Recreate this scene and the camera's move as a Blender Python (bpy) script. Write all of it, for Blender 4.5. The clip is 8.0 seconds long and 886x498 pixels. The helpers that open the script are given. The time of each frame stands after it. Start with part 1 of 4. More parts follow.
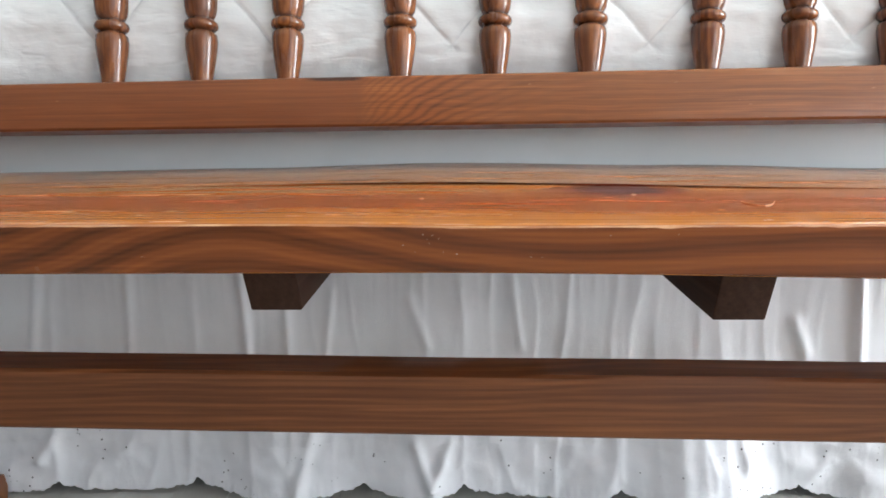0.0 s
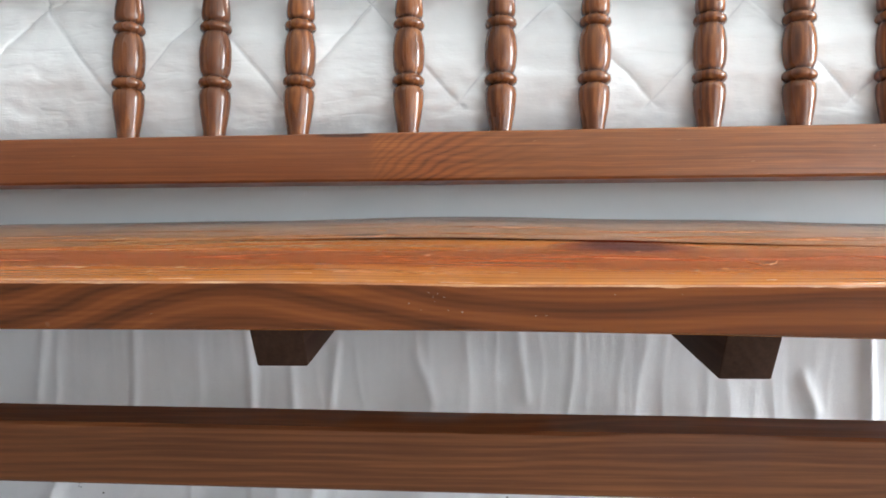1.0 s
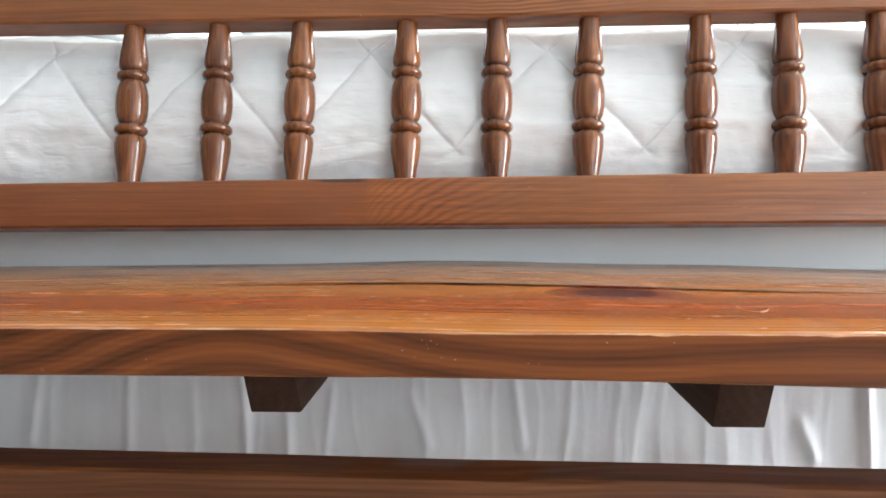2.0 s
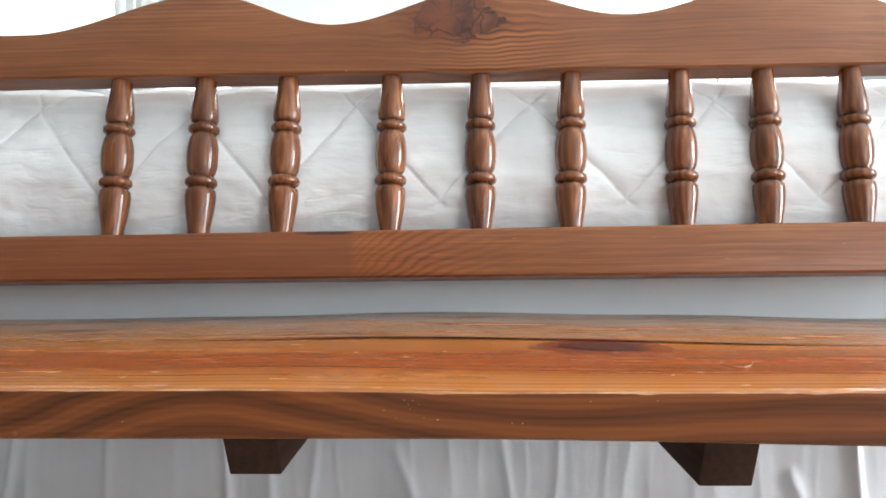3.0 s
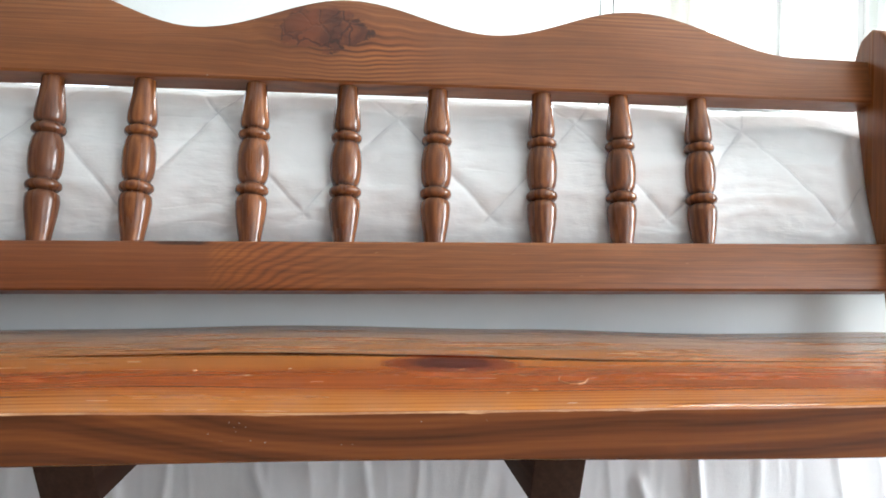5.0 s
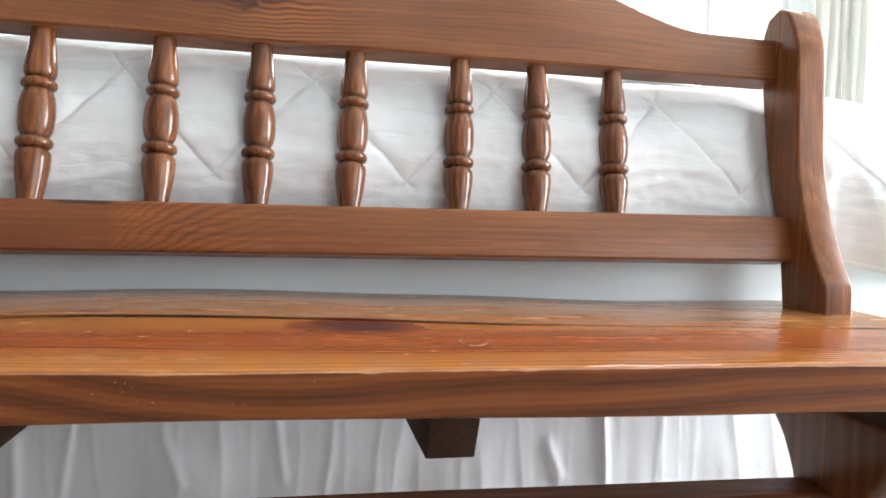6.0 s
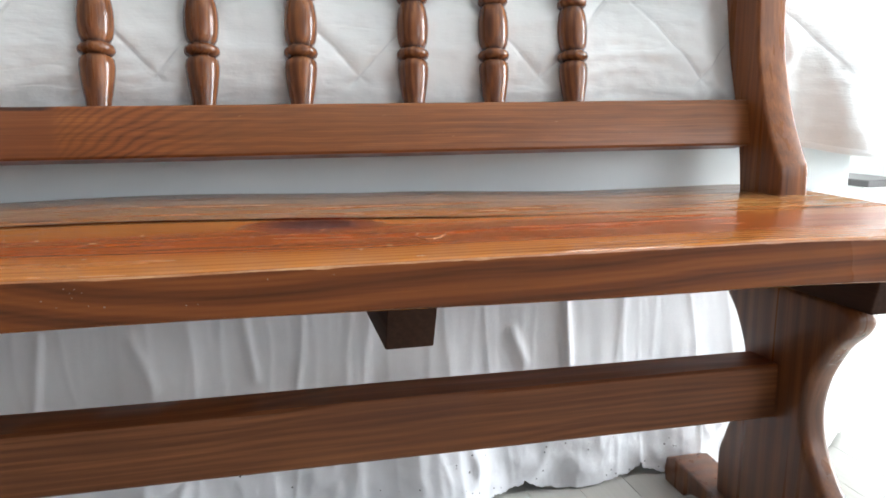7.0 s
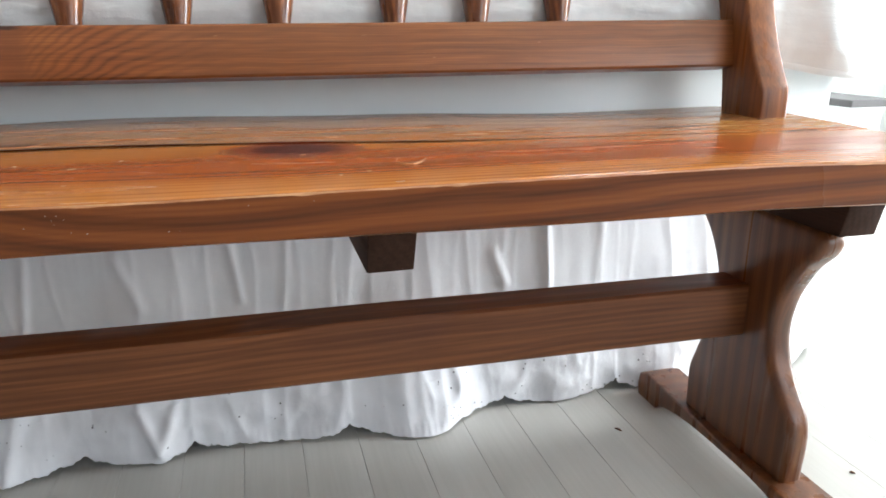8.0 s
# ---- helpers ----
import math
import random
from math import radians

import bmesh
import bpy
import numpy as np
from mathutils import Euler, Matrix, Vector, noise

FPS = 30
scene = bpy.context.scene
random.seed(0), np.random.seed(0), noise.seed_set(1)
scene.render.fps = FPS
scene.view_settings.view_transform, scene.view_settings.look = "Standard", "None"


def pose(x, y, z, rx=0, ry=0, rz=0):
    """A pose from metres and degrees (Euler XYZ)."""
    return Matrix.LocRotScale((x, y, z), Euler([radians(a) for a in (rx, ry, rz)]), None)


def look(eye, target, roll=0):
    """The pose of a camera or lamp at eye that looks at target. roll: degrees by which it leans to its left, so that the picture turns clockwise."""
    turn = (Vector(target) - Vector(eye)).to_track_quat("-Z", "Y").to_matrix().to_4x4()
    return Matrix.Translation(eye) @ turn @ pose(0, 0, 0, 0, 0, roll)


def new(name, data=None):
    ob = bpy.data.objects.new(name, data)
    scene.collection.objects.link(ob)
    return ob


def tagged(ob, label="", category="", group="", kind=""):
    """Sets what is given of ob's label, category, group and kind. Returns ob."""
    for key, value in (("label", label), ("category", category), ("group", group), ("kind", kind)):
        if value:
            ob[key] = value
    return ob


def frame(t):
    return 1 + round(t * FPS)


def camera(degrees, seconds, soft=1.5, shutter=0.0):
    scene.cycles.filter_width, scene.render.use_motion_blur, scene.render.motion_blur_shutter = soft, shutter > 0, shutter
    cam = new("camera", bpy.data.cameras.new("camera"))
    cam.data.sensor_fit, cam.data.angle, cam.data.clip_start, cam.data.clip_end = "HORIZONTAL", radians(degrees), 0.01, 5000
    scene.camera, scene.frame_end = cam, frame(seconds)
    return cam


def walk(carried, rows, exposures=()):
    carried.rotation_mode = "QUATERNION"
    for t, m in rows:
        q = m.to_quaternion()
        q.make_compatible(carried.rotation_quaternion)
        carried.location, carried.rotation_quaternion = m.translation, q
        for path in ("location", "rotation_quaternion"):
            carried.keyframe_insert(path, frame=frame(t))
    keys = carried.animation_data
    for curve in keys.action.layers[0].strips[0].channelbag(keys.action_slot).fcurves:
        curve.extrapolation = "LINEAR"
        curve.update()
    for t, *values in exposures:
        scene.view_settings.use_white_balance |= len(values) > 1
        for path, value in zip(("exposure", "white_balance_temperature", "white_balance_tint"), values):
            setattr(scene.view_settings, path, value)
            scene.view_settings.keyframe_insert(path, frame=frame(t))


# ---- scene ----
cam = camera(64.9, 8.0, soft=1.7)
PATH = [
    (0, (0.155, 0.119, 0.524), (0.084, 2.076, 0.117), -0.7),
    (0.5, (0.157, 0.117, 0.531), (0.076, 2.087, 0.198), -0.8),
    (1, (0.156, 0.115, 0.532), (0.066, 2.094, 0.259), -0.5),
    (1.5, (0.158, 0.11, 0.534), (0.064, 2.096, 0.322), -0.4),
    (3, (0.165, 0.111, 0.548), (0.109, 2.109, 0.511), -0.5),
    (3.5, (0.168, 0.119, 0.553), (0.129, 2.119, 0.578), -1.2),
    (4, (0.176, 0.122, 0.556), (0.179, 2.122, 0.581), -0.5),
    (4.5, (0.196, 0.115, 0.556), (0.323, 2.111, 0.539), 0.5),
    (4.7, (0.2, 0.114, 0.556), (0.374, 2.108, 0.541), 0.5),
    (5.8, (0.231, 0.107, 0.552), (0.597, 2.072, 0.506), 1.8),
    (6, (0.235, 0.106, 0.551), (0.641, 2.062, 0.453), 1.8),
    (6.5, (0.243, 0.103, 0.548), (0.728, 2.031, 0.325), 1.2),
    (7, (0.251, 0.105, 0.545), (0.726, 2.01, 0.166), -0.3),
    (7.5, (0.255, 0.1, 0.549), (0.729, 1.979, 0.048), -0.3),
    (8, (0.253, 0.097, 0.551), (0.756, 1.94, -0.052), -0.1),
]
walk(cam, [(t, look(eye, target, roll)) for t, eye, target, roll in PATH],
     exposures=[(0, 0.13), (1.5, 0.19), (3.0, 0.08), (4.5, -0.01), (6.0, -0.08), (6.5, -0.20), (7.0, -0.20), (8.0, -0.08)])

FLOOR = 0.022          # the floor's height; the seat's top is at 0.45

# ---- world, lamps ----
world = bpy.data.worlds.new("sky")
scene.world = world
world.use_nodes = True
wn = world.node_tree.nodes
sky = wn.new("ShaderNodeTexSky")
sky.sky_type, sky.sun_disc, sky.sun_elevation, sky.sun_rotation = "NISHITA", False, radians(40), radians(60)
wn["Background"].inputs["Strength"].default_value = 0.10
world.node_tree.links.new(sky.outputs["Color"], wn["Background"].inputs["Color"])


def window_lamp(name, place, target, wide, high, watts, colour=(1, 1, 1)):
    data = bpy.data.lights.new(name, "AREA")
    data.shape, data.size, data.size_y, data.energy, data.color = "RECTANGLE", wide, high, watts, colour
    ob = new(name, data)
    ob.matrix_world = look(place, target)
    return ob


window_lamp("window_light_right", (3.50, 0.42, 1.12), (0.0, 0.50, 0.75), 1.0, 1.9, 175, (0.90, 0.95, 1.0))
window_lamp("window_light_back_right", (2.15, 3.03, 1.4), (1.6, 0.0, 0.6), 0.85, 1.6, 80, (0.88, 0.94, 1.0))
window_lamp("window_light_back_left", (-1.6, 3.03, 1.55), (-1.0, 0.0, 0.6), 1.5, 1.3, 17, (0.76, 0.87, 1.0))
# added fill from behind the camera; its window is assumed, never in view
window_lamp("window_light_front", (2.70, -1.95, 1.3), (1.0, 1.0, 0.5), 1.5, 1.7, 38, (0.88, 0.94, 1.0))


LEAN_BACK = radians(11.3)      # the bench back leans by this
up = lambda z: (z - 0.53) / math.cos(LEAN_BACK)


# ---- materials ----
class Tree:
    """Short hands for one material's nodes."""

    def __init__(self, name):
        self.mat = bpy.data.materials.new(name)
        self.mat.use_nodes = True
        self.t = self.mat.node_tree
        self.bsdf = self.t.nodes["Principled BSDF"]

    def put(self, socket, value):
        if hasattr(value, "is_output"):
            self.t.links.new(value, socket)
        else:
            socket.default_value = value

    def math(self, op, a, b=0.0, c=0.0):
        n = self.t.nodes.new("ShaderNodeMath")
        n.operation = op
        for i, v in enumerate((a, b, c)):
            self.put(n.inputs[i], v)
        return n.outputs[0]

    def coords(self):
        return self.t.nodes.new("ShaderNodeTexCoord").outputs["Object"]

    def split(self, v):
        n = self.t.nodes.new("ShaderNodeSeparateXYZ")
        self.put(n.inputs[0], v)
        return n.outputs

    def join(self, x, y, z):
        n = self.t.nodes.new("ShaderNodeCombineXYZ")
        for i, v in enumerate((x, y, z)):
            self.put(n.inputs[i], v)
        return n.outputs[0]

    def noise(self, v, scale, detail=3.0, rough=0.55):
        n = self.t.nodes.new("ShaderNodeTexNoise")
        self.put(n.inputs["Vector"], v)
        n.inputs["Scale"].default_value, n.inputs["Detail"].default_value, n.inputs["Roughness"].default_value = scale, detail, rough
        return n.outputs["Fac"]

    def spots(self, v, scale):
        n = self.t.nodes.new("ShaderNodeTexVoronoi")
        self.put(n.inputs["Vector"], v)
        n.inputs["Scale"].default_value = scale
        return n.outputs["Distance"]

    def ramp(self, v, *stops):
        n = self.t.nodes.new("ShaderNodeValToRGB")
        self.put(n.inputs[0], v)
        e = n.color_ramp.elements
        while len(e) < len(stops):
            e.new(0.5)
        for el, (p, c) in zip(e, stops):
            el.position, el.color = p, (*c, 1) if len(c) == 3 else c
        return n.outputs[0]

    def between(self, v, a, b, lo=0.0, hi=1.0):
        n = self.t.nodes.new("ShaderNodeMapRange")
        n.interpolation_type = "SMOOTHSTEP"
        for i, x in enumerate((v, a, b, lo, hi)):
            self.put(n.inputs[i], x)
        return n.outputs[0]

    def mix(self, f, a, b, kind="MIX"):
        n = self.t.nodes.new("ShaderNodeMix")
        n.data_type, n.blend_type = "RGBA", kind
        for i, v in ((0, f), (6, a), (7, b)):
            if isinstance(v, tuple) and len(v) == 3:
                v = (*v, 1)
            self.put(n.inputs[i], v)
        return n.outputs[2]

    def bump(self, h, strength, distance):
        n = self.t.nodes.new("ShaderNodeBump")
        n.inputs["Strength"].default_value, n.inputs["Distance"].default_value = strength, distance
        self.put(n.inputs["Height"], h)
        self.t.links.new(n.outputs[0], self.bsdf.inputs["Normal"])

    def random(self):
        return self.t.nodes.new("ShaderNodeObjectInfo").outputs["Random"]


def bell(m, value, centre, width):
    e = m.math("DIVIDE", m.math("SUBTRACT", value, centre), width)
    return m.math("POWER", 2.718, m.math("MULTIPLY", m.math("MULTIPLY", e, e), -1.0))


def wood(name, dark, mid, light, axis=0, ring=0.011, pith=(0.0, 0.0), rough=0.3, wander=0.02, shuffle=False, coat=0.04, contrast=0.3, grain=1.0, gloss=0.3):
    """Varnished pine: growth rings round a pith line along an axis, fibres, blotches."""
    m = Tree(name)
    p = m.coords()
    xyz = list(m.split(p))
    if shuffle:
        off = m.math("MULTIPLY", m.random(), 7.3)
        xyz = [m.math("ADD", c, m.math("MULTIPLY", off, k)) if i != axis else m.math("ADD", c, off) for i, (c, k) in enumerate(zip(xyz, (0.011, 0.017, 0.013)))]
    along = xyz[axis]
    c1, c2 = [xyz[i] for i in range(3) if i != axis]
    low = m.noise(m.join(m.math("MULTIPLY", along, 2.2), m.math("MULTIPLY", c1, 7.0), m.math("MULTIPLY", c2, 7.0)), 1.0, 2.0)
    d1, d2 = m.math("SUBTRACT", c1, pith[0]), m.math("SUBTRACT", c2, pith[1])
    r = m.math("SQRT", m.math("ADD", m.math("MULTIPLY", d1, d1), m.math("MULTIPLY", d2, d2)))
    r = m.math("ADD", r, m.math("MULTIPLY", m.math("SUBTRACT", low, 0.5), wander * 2))
    pz = m.split(p)[2]
    band = m.math("ADD", m.math("MULTIPLY", m.math("SINE", m.math("MULTIPLY", r, 6.283 / ring)), 0.5), 0.5)
    fibre = m.noise(m.join(m.math("MULTIPLY", along, 7.0), m.math("MULTIPLY", c1, 330.0), m.math("MULTIPLY", c2, 330.0)), 1.0, 4.0, 0.65)
    streak = m.noise(m.join(m.math("MULTIPLY", along, 1.3), m.math("MULTIPLY", c1, 55.0), m.math("MULTIPLY", c2, 55.0)), 1.0, 3.0)
    lines = m.noise(m.join(m.math("MULTIPLY", along, 2.0), m.math("MULTIPLY", m.math("ADD", c1, m.math("MULTIPLY", low, 0.02)), 190.0), m.math("MULTIPLY", m.math("ADD", c2, m.math("MULTIPLY", low, 0.03)), 190.0)), 1.0, 3.0, 0.6)
    blotch = m.noise(m.join(m.math("MULTIPLY", along, 2.5), m.math("MULTIPLY", c1, 12.0), m.math("MULTIPLY", c2, 12.0)), 1.0, 3.0)
    f = 0.5
    for value, much in ((band, contrast * 0.5), (fibre, 0.5 * grain), (streak, 0.22 * grain), (lines, 0.34 * grain), (blotch, 0.42)):
        f = m.math("ADD", f, m.math("MULTIPLY", m.math("SUBTRACT", value, 0.5), much))
    col = m.ramp(f, (0.18, light), (0.5, mid), (0.84, dark))
    if shuffle:
        col = m.mix(m.math("MULTIPLY", m.random(), 0.45), col, m.mix(1.0, col, (0.55, 0.5, 0.5), "MULTIPLY"))
        # narrow dark rings at the four turned grooves
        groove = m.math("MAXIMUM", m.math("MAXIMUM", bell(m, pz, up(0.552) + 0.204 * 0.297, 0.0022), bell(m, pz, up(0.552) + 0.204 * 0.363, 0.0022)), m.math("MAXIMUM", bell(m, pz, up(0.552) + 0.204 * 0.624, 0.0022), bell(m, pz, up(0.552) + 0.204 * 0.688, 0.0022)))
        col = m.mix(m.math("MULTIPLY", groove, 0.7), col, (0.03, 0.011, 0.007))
    m.put(m.bsdf.inputs["Base Color"], col)
    m.put(m.bsdf.inputs["Roughness"], m.between(streak, 0.3, 0.75, rough - 0.05, rough + 0.1))
    m.bsdf.inputs["Specular IOR Level"].default_value = gloss
    m.bsdf.inputs["Coat Weight"].default_value = coat
    m.bsdf.inputs["Coat Roughness"].default_value = 0.15
    m.bump(m.math("ADD", m.math("MULTIPLY", fibre, 0.6), m.math("MULTIPLY", band, 0.4)), 0.25, 0.0006)
    return m.mat


def cloth(name, colour, weave=900.0, crease=0.5, holes=False, dim=0.06, see=0.0):
    m = Tree(name)
    p = m.coords()
    fine = m.noise(p, weave, 2.0)
    soft = m.noise(p, 9.0, 4.0)
    col = m.mix(m.between(soft, 0.35, 0.7), colour, tuple(c * (1 - dim) for c in colour))
    if holes:
        x, y, z = m.split(p)
        dots = m.between(m.spots(m.join(x, 0.0, z), 105.0), 0.17, 0.09)
        rare = m.between(m.noise(m.join(x, 0.0, z), 17.0, 1.0), 0.53, 0.60)
        low = m.between(z, 0.16, 0.13)
        col = m.mix(m.math("MULTIPLY", m.math("MULTIPLY", dots, rare), low), col, (0.07, 0.07, 0.08))
    m.put(m.bsdf.inputs["Base Color"], col)
    m.bsdf.inputs["Roughness"].default_value = 0.85
    m.bsdf.inputs["Sheen Weight"].default_value = 0.15
    h = m.math("ADD", m.math("MULTIPLY", fine, 0.15), m.math("MULTIPLY", m.noise(p, 38.0, 5.0), crease))
    if holes:
        bend = m.math("MULTIPLY", m.noise(p, 14.0, 3.0), 0.05)
        fold = m.spots(m.join(m.math("ADD", x, bend), 0.0, m.math("ADD", m.math("MULTIPLY", z, 0.42), bend)), 30.0)
        small = m.spots(m.join(m.math("ADD", x, bend), 0.0, m.math("SUBTRACT", m.math("MULTIPLY", z, 0.7), bend)), 62.0)
        low = m.between(z, 0.20, 0.11, 0.10, 1.0)
        h = m.math("ADD", h, m.math("MULTIPLY", low, m.math("ADD", m.math("MULTIPLY", fold, 0.5), m.math("MULTIPLY", small, 0.3))))
    m.bump(h, 0.35, 0.004)
    if see:
        glass = m.t.nodes.new("ShaderNodeBsdfTranslucent")
        glass.inputs["Color"].default_value = (*colour, 1)
        both = m.t.nodes.new("ShaderNodeMixShader")
        both.inputs[0].default_value = see
        m.t.links.new(m.bsdf.outputs[0], both.inputs[1])
        m.t.links.new(glass.outputs[0], both.inputs[2])
        m.t.links.new(both.outputs[0], m.t.nodes["Material Output"].inputs["Surface"])
    return m.mat


def plain(name, colour, rough=0.5, vary=0.05, scale=4.0, grain=120.0):
    m = Tree(name)
    p = m.coords()
    n = m.math("ADD", m.math("MULTIPLY", m.noise(p, scale, 4.0), 0.7), m.math("MULTIPLY", m.noise(p, grain, 2.0), 0.3))
    m.put(m.bsdf.inputs["Base Color"], m.mix(m.between(n, 0.35, 0.65), colour, tuple(c * (1 - vary * 2) for c in colour)))
    m.bsdf.inputs["Roughness"].default_value = rough
    m.bump(m.noise(p, grain * 2, 3.0), 0.12, 0.001)
    return m.mat


def glow(name, colour, strength):
    m = Tree(name)
    m.bsdf.inputs["Base Color"].default_value = (0, 0, 0, 1)
    m.bsdf.inputs["Emission Color"].default_value = (*colour, 1)
    m.bsdf.inputs["Emission Strength"].default_value = strength
    return m.mat


D, M, L = (0.05, 0.0155, 0.006), (0.20, 0.066, 0.0195), (0.37, 0.145, 0.044)


def seat_material():
    """Seat board: bands of orange and red pine, a dark knot, a darker front face with cathedral grain, pale wear and
    scratches.
    """
    m = Tree("pine_seat")
    p = m.coords()
    x, y, z = m.split(p)
    drift = m.math("MULTIPLY", m.math("SUBTRACT", m.noise(m.join(m.math("MULTIPLY", x, 2.4), m.math("MULTIPLY", y, 9.0), 0.0), 1.0, 2.0), 0.5), 0.03)
    kx, ky = m.math("DIVIDE", m.math("SUBTRACT", x, 0.288), 0.042), m.math("DIVIDE", m.math("SUBTRACT", y, 0.733), 0.028)
    kd = m.math("ADD", m.math("MULTIPLY", kx, kx), m.math("MULTIPLY", ky, ky))
    swell = m.math("MULTIPLY", m.math("POWER", 2.718, m.math("MULTIPLY", kd, -0.22)), 0.02)
    yy = m.math("ADD", m.math("SUBTRACT", y, swell), drift)
    tone = m.ramp(m.math("DIVIDE", m.math("SUBTRACT", yy, 0.56), 0.4), (0.0, (0.52, 0.190, 0.040)), (0.13, (0.47, 0.150, 0.029)), (0.19, (0.36, 0.080, 0.014)), (0.33, (0.35, 0.077, 0.0135)),
                  (0.40, (0.44, 0.138, 0.027)), (0.52, (0.44, 0.155, 0.037)), (0.60, (0.40, 0.162, 0.050)), (1.0, (0.36, 0.155, 0.058)))
    lines = m.noise(m.join(m.math("MULTIPLY", x, 1.1), m.math("MULTIPLY", yy, 150.0), 0.0), 1.0, 3.0, 0.6)
    fibre = m.noise(m.join(m.math("MULTIPLY", x, 9.0), m.math("MULTIPLY", y, 420.0), m.math("MULTIPLY", z, 420.0)), 1.0, 3.0, 0.6)
    top = m.mix(m.between(lines, 0.48, 0.68, 0.0, 0.15), tone, m.mix(1.0, tone, (0.42, 0.33, 0.28), "MULTIPLY"))
    top = m.mix(m.between(fibre, 0.45, 0.75, 0.0, 0.11), top, (0.60, 0.29, 0.11))
    growth = m.math("POWER", m.math("ADD", m.math("MULTIPLY", m.math("SINE", m.math("ADD", m.math("MULTIPLY", yy, 640.0), m.math("MULTIPLY", m.noise(m.join(m.math("MULTIPLY", x, 1.7), m.math("MULTIPLY", y, 45.0), 0.0), 1.0, 2.0), 9.0))), 0.5), 0.5), 2.0)
    where = m.math("ADD", m.between(yy, 0.655, 0.635), m.math("MULTIPLY", m.between(yy, 0.735, 0.765), 0.6))
    top = m.mix(m.math("MULTIPLY", m.math("MULTIPLY", growth, where), m.between(m.noise(m.join(m.math("MULTIPLY", x, 2.2), m.math("MULTIPLY", y, 30.0), 3.0), 1.0, 2.0), 0.35, 0.65, 0.25, 0.8)), top, m.mix(1.0, top, (0.50, 0.36, 0.26), "MULTIPLY"))
    bare = m.math("MULTIPLY", m.math("MULTIPLY", m.between(x, 0.74, 0.80), m.between(y, 0.755, 0.775)), m.between(m.noise(p, 14.0, 4.0), 0.4, 0.55))
    top = m.mix(m.math("MULTIPLY", bare, 0.6), top, (0.45, 0.21, 0.055))
    way = m.t.nodes.new("ShaderNodeFloatCurve")
    curve = way.mapping.curves[0]
    stops = [(-0.6, 0.78), (0.0, 0.772), (0.19, 0.773), (0.3, 0.766), (0.43, 0.748), (0.6, 0.745), (0.94, 0.75)]
    for q, (sx, sy) in enumerate(stops):
        spot = ((sx + 0.6) / 1.54, (sy - 0.7) * 10)
        if q in (0, len(stops) - 1):
            curve.points[0 if q == 0 else -1].location = spot
        else:
            curve.points.new(*spot)
    for knob in curve.points:
        knob.handle_type = "VECTOR"
    way.mapping.update()
    m.put(way.inputs["Value"], m.math("DIVIDE", m.math("ADD", x, 0.6), 1.54))
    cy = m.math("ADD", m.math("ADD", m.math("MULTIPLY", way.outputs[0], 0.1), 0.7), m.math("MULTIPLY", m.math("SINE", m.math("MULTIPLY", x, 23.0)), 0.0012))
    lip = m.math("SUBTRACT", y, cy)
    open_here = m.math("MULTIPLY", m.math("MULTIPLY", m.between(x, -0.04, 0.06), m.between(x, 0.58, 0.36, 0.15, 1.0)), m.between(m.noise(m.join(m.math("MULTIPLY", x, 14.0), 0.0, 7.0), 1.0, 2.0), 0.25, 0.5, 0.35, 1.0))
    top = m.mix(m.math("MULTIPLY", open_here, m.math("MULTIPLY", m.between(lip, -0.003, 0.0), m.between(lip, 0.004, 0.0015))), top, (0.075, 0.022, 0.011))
    torn = m.math("MULTIPLY", m.math("MULTIPLY", m.between(lip, 0.005, 0.008), m.between(lip, 0.024, 0.012)), m.between(m.noise(m.join(m.math("MULTIPLY", x, 22.0), m.math("MULTIPLY", y, 60.0), 2.0), 1.0, 4.0, 0.65), 0.56, 0.66))
    top = m.mix(m.math("MULTIPLY", torn, m.math("MULTIPLY", m.between(x, -0.25, 0.0), 0.7)), top, (0.55, 0.32, 0.15))
    ragged = m.math("ADD", kd, m.math("MULTIPLY", m.math("SUBTRACT", m.noise(m.join(m.math("MULTIPLY", x, 30.0), m.math("MULTIPLY", y, 130.0), 0.0), 1.0), 0.5), 1.4))
    top = m.mix(m.between(ragged, 2.9, 1.1, 0.0, 0.85), top, (0.21, 0.034, 0.013))
    top = m.mix(m.between(ragged, 1.2, 0.5, 0.0, 0.9), top, (0.06, 0.012, 0.012))
    for sx, sy, wide in ((0.70, 0.80, 0.075), (-0.27, 0.85, 0.06), (0.845, 0.745, 0.03), (0.045, 0.80, 0.022)):
        a1, a2 = m.math("DIVIDE", m.math("SUBTRACT", x, sx), wide), m.math("DIVIDE", m.math("SUBTRACT", yy, sy), 0.009)
        d = m.math("ADD", m.math("ADD", m.math("MULTIPLY", a1, a1), m.math("MULTIPLY", a2, a2)), m.math("MULTIPLY", m.math("SUBTRACT", m.noise(m.join(m.math("MULTIPLY", x, 40.0), m.math("MULTIPLY", y, 120.0), 0.0), 1.0), 0.5), 1.6))
        top = m.mix(m.between(d, 1.2, 0.5, 0.0, 0.88), top, (0.065, 0.018, 0.014))
    v = m.math("DIVIDE", m.math("SUBTRACT", z, 0.412), 0.035)
    hx = m.math("DIVIDE", m.math("ADD", x, 0.005), 0.115)
    arch = m.math("MULTIPLY", m.math("POWER", 2.718, m.math("MULTIPLY", m.math("MULTIPLY", hx, hx), -1.0)), 1.15)
    g = m.math("ADD", m.math("SUBTRACT", v, arch), m.math("ADD", m.math("MULTIPLY", m.noise(m.join(m.math("MULTIPLY", x, 3.2), 0.0, m.math("MULTIPLY", z, 14.0)), 1.0, 2.0), 0.8), m.math("MULTIPLY", x, -0.9)))
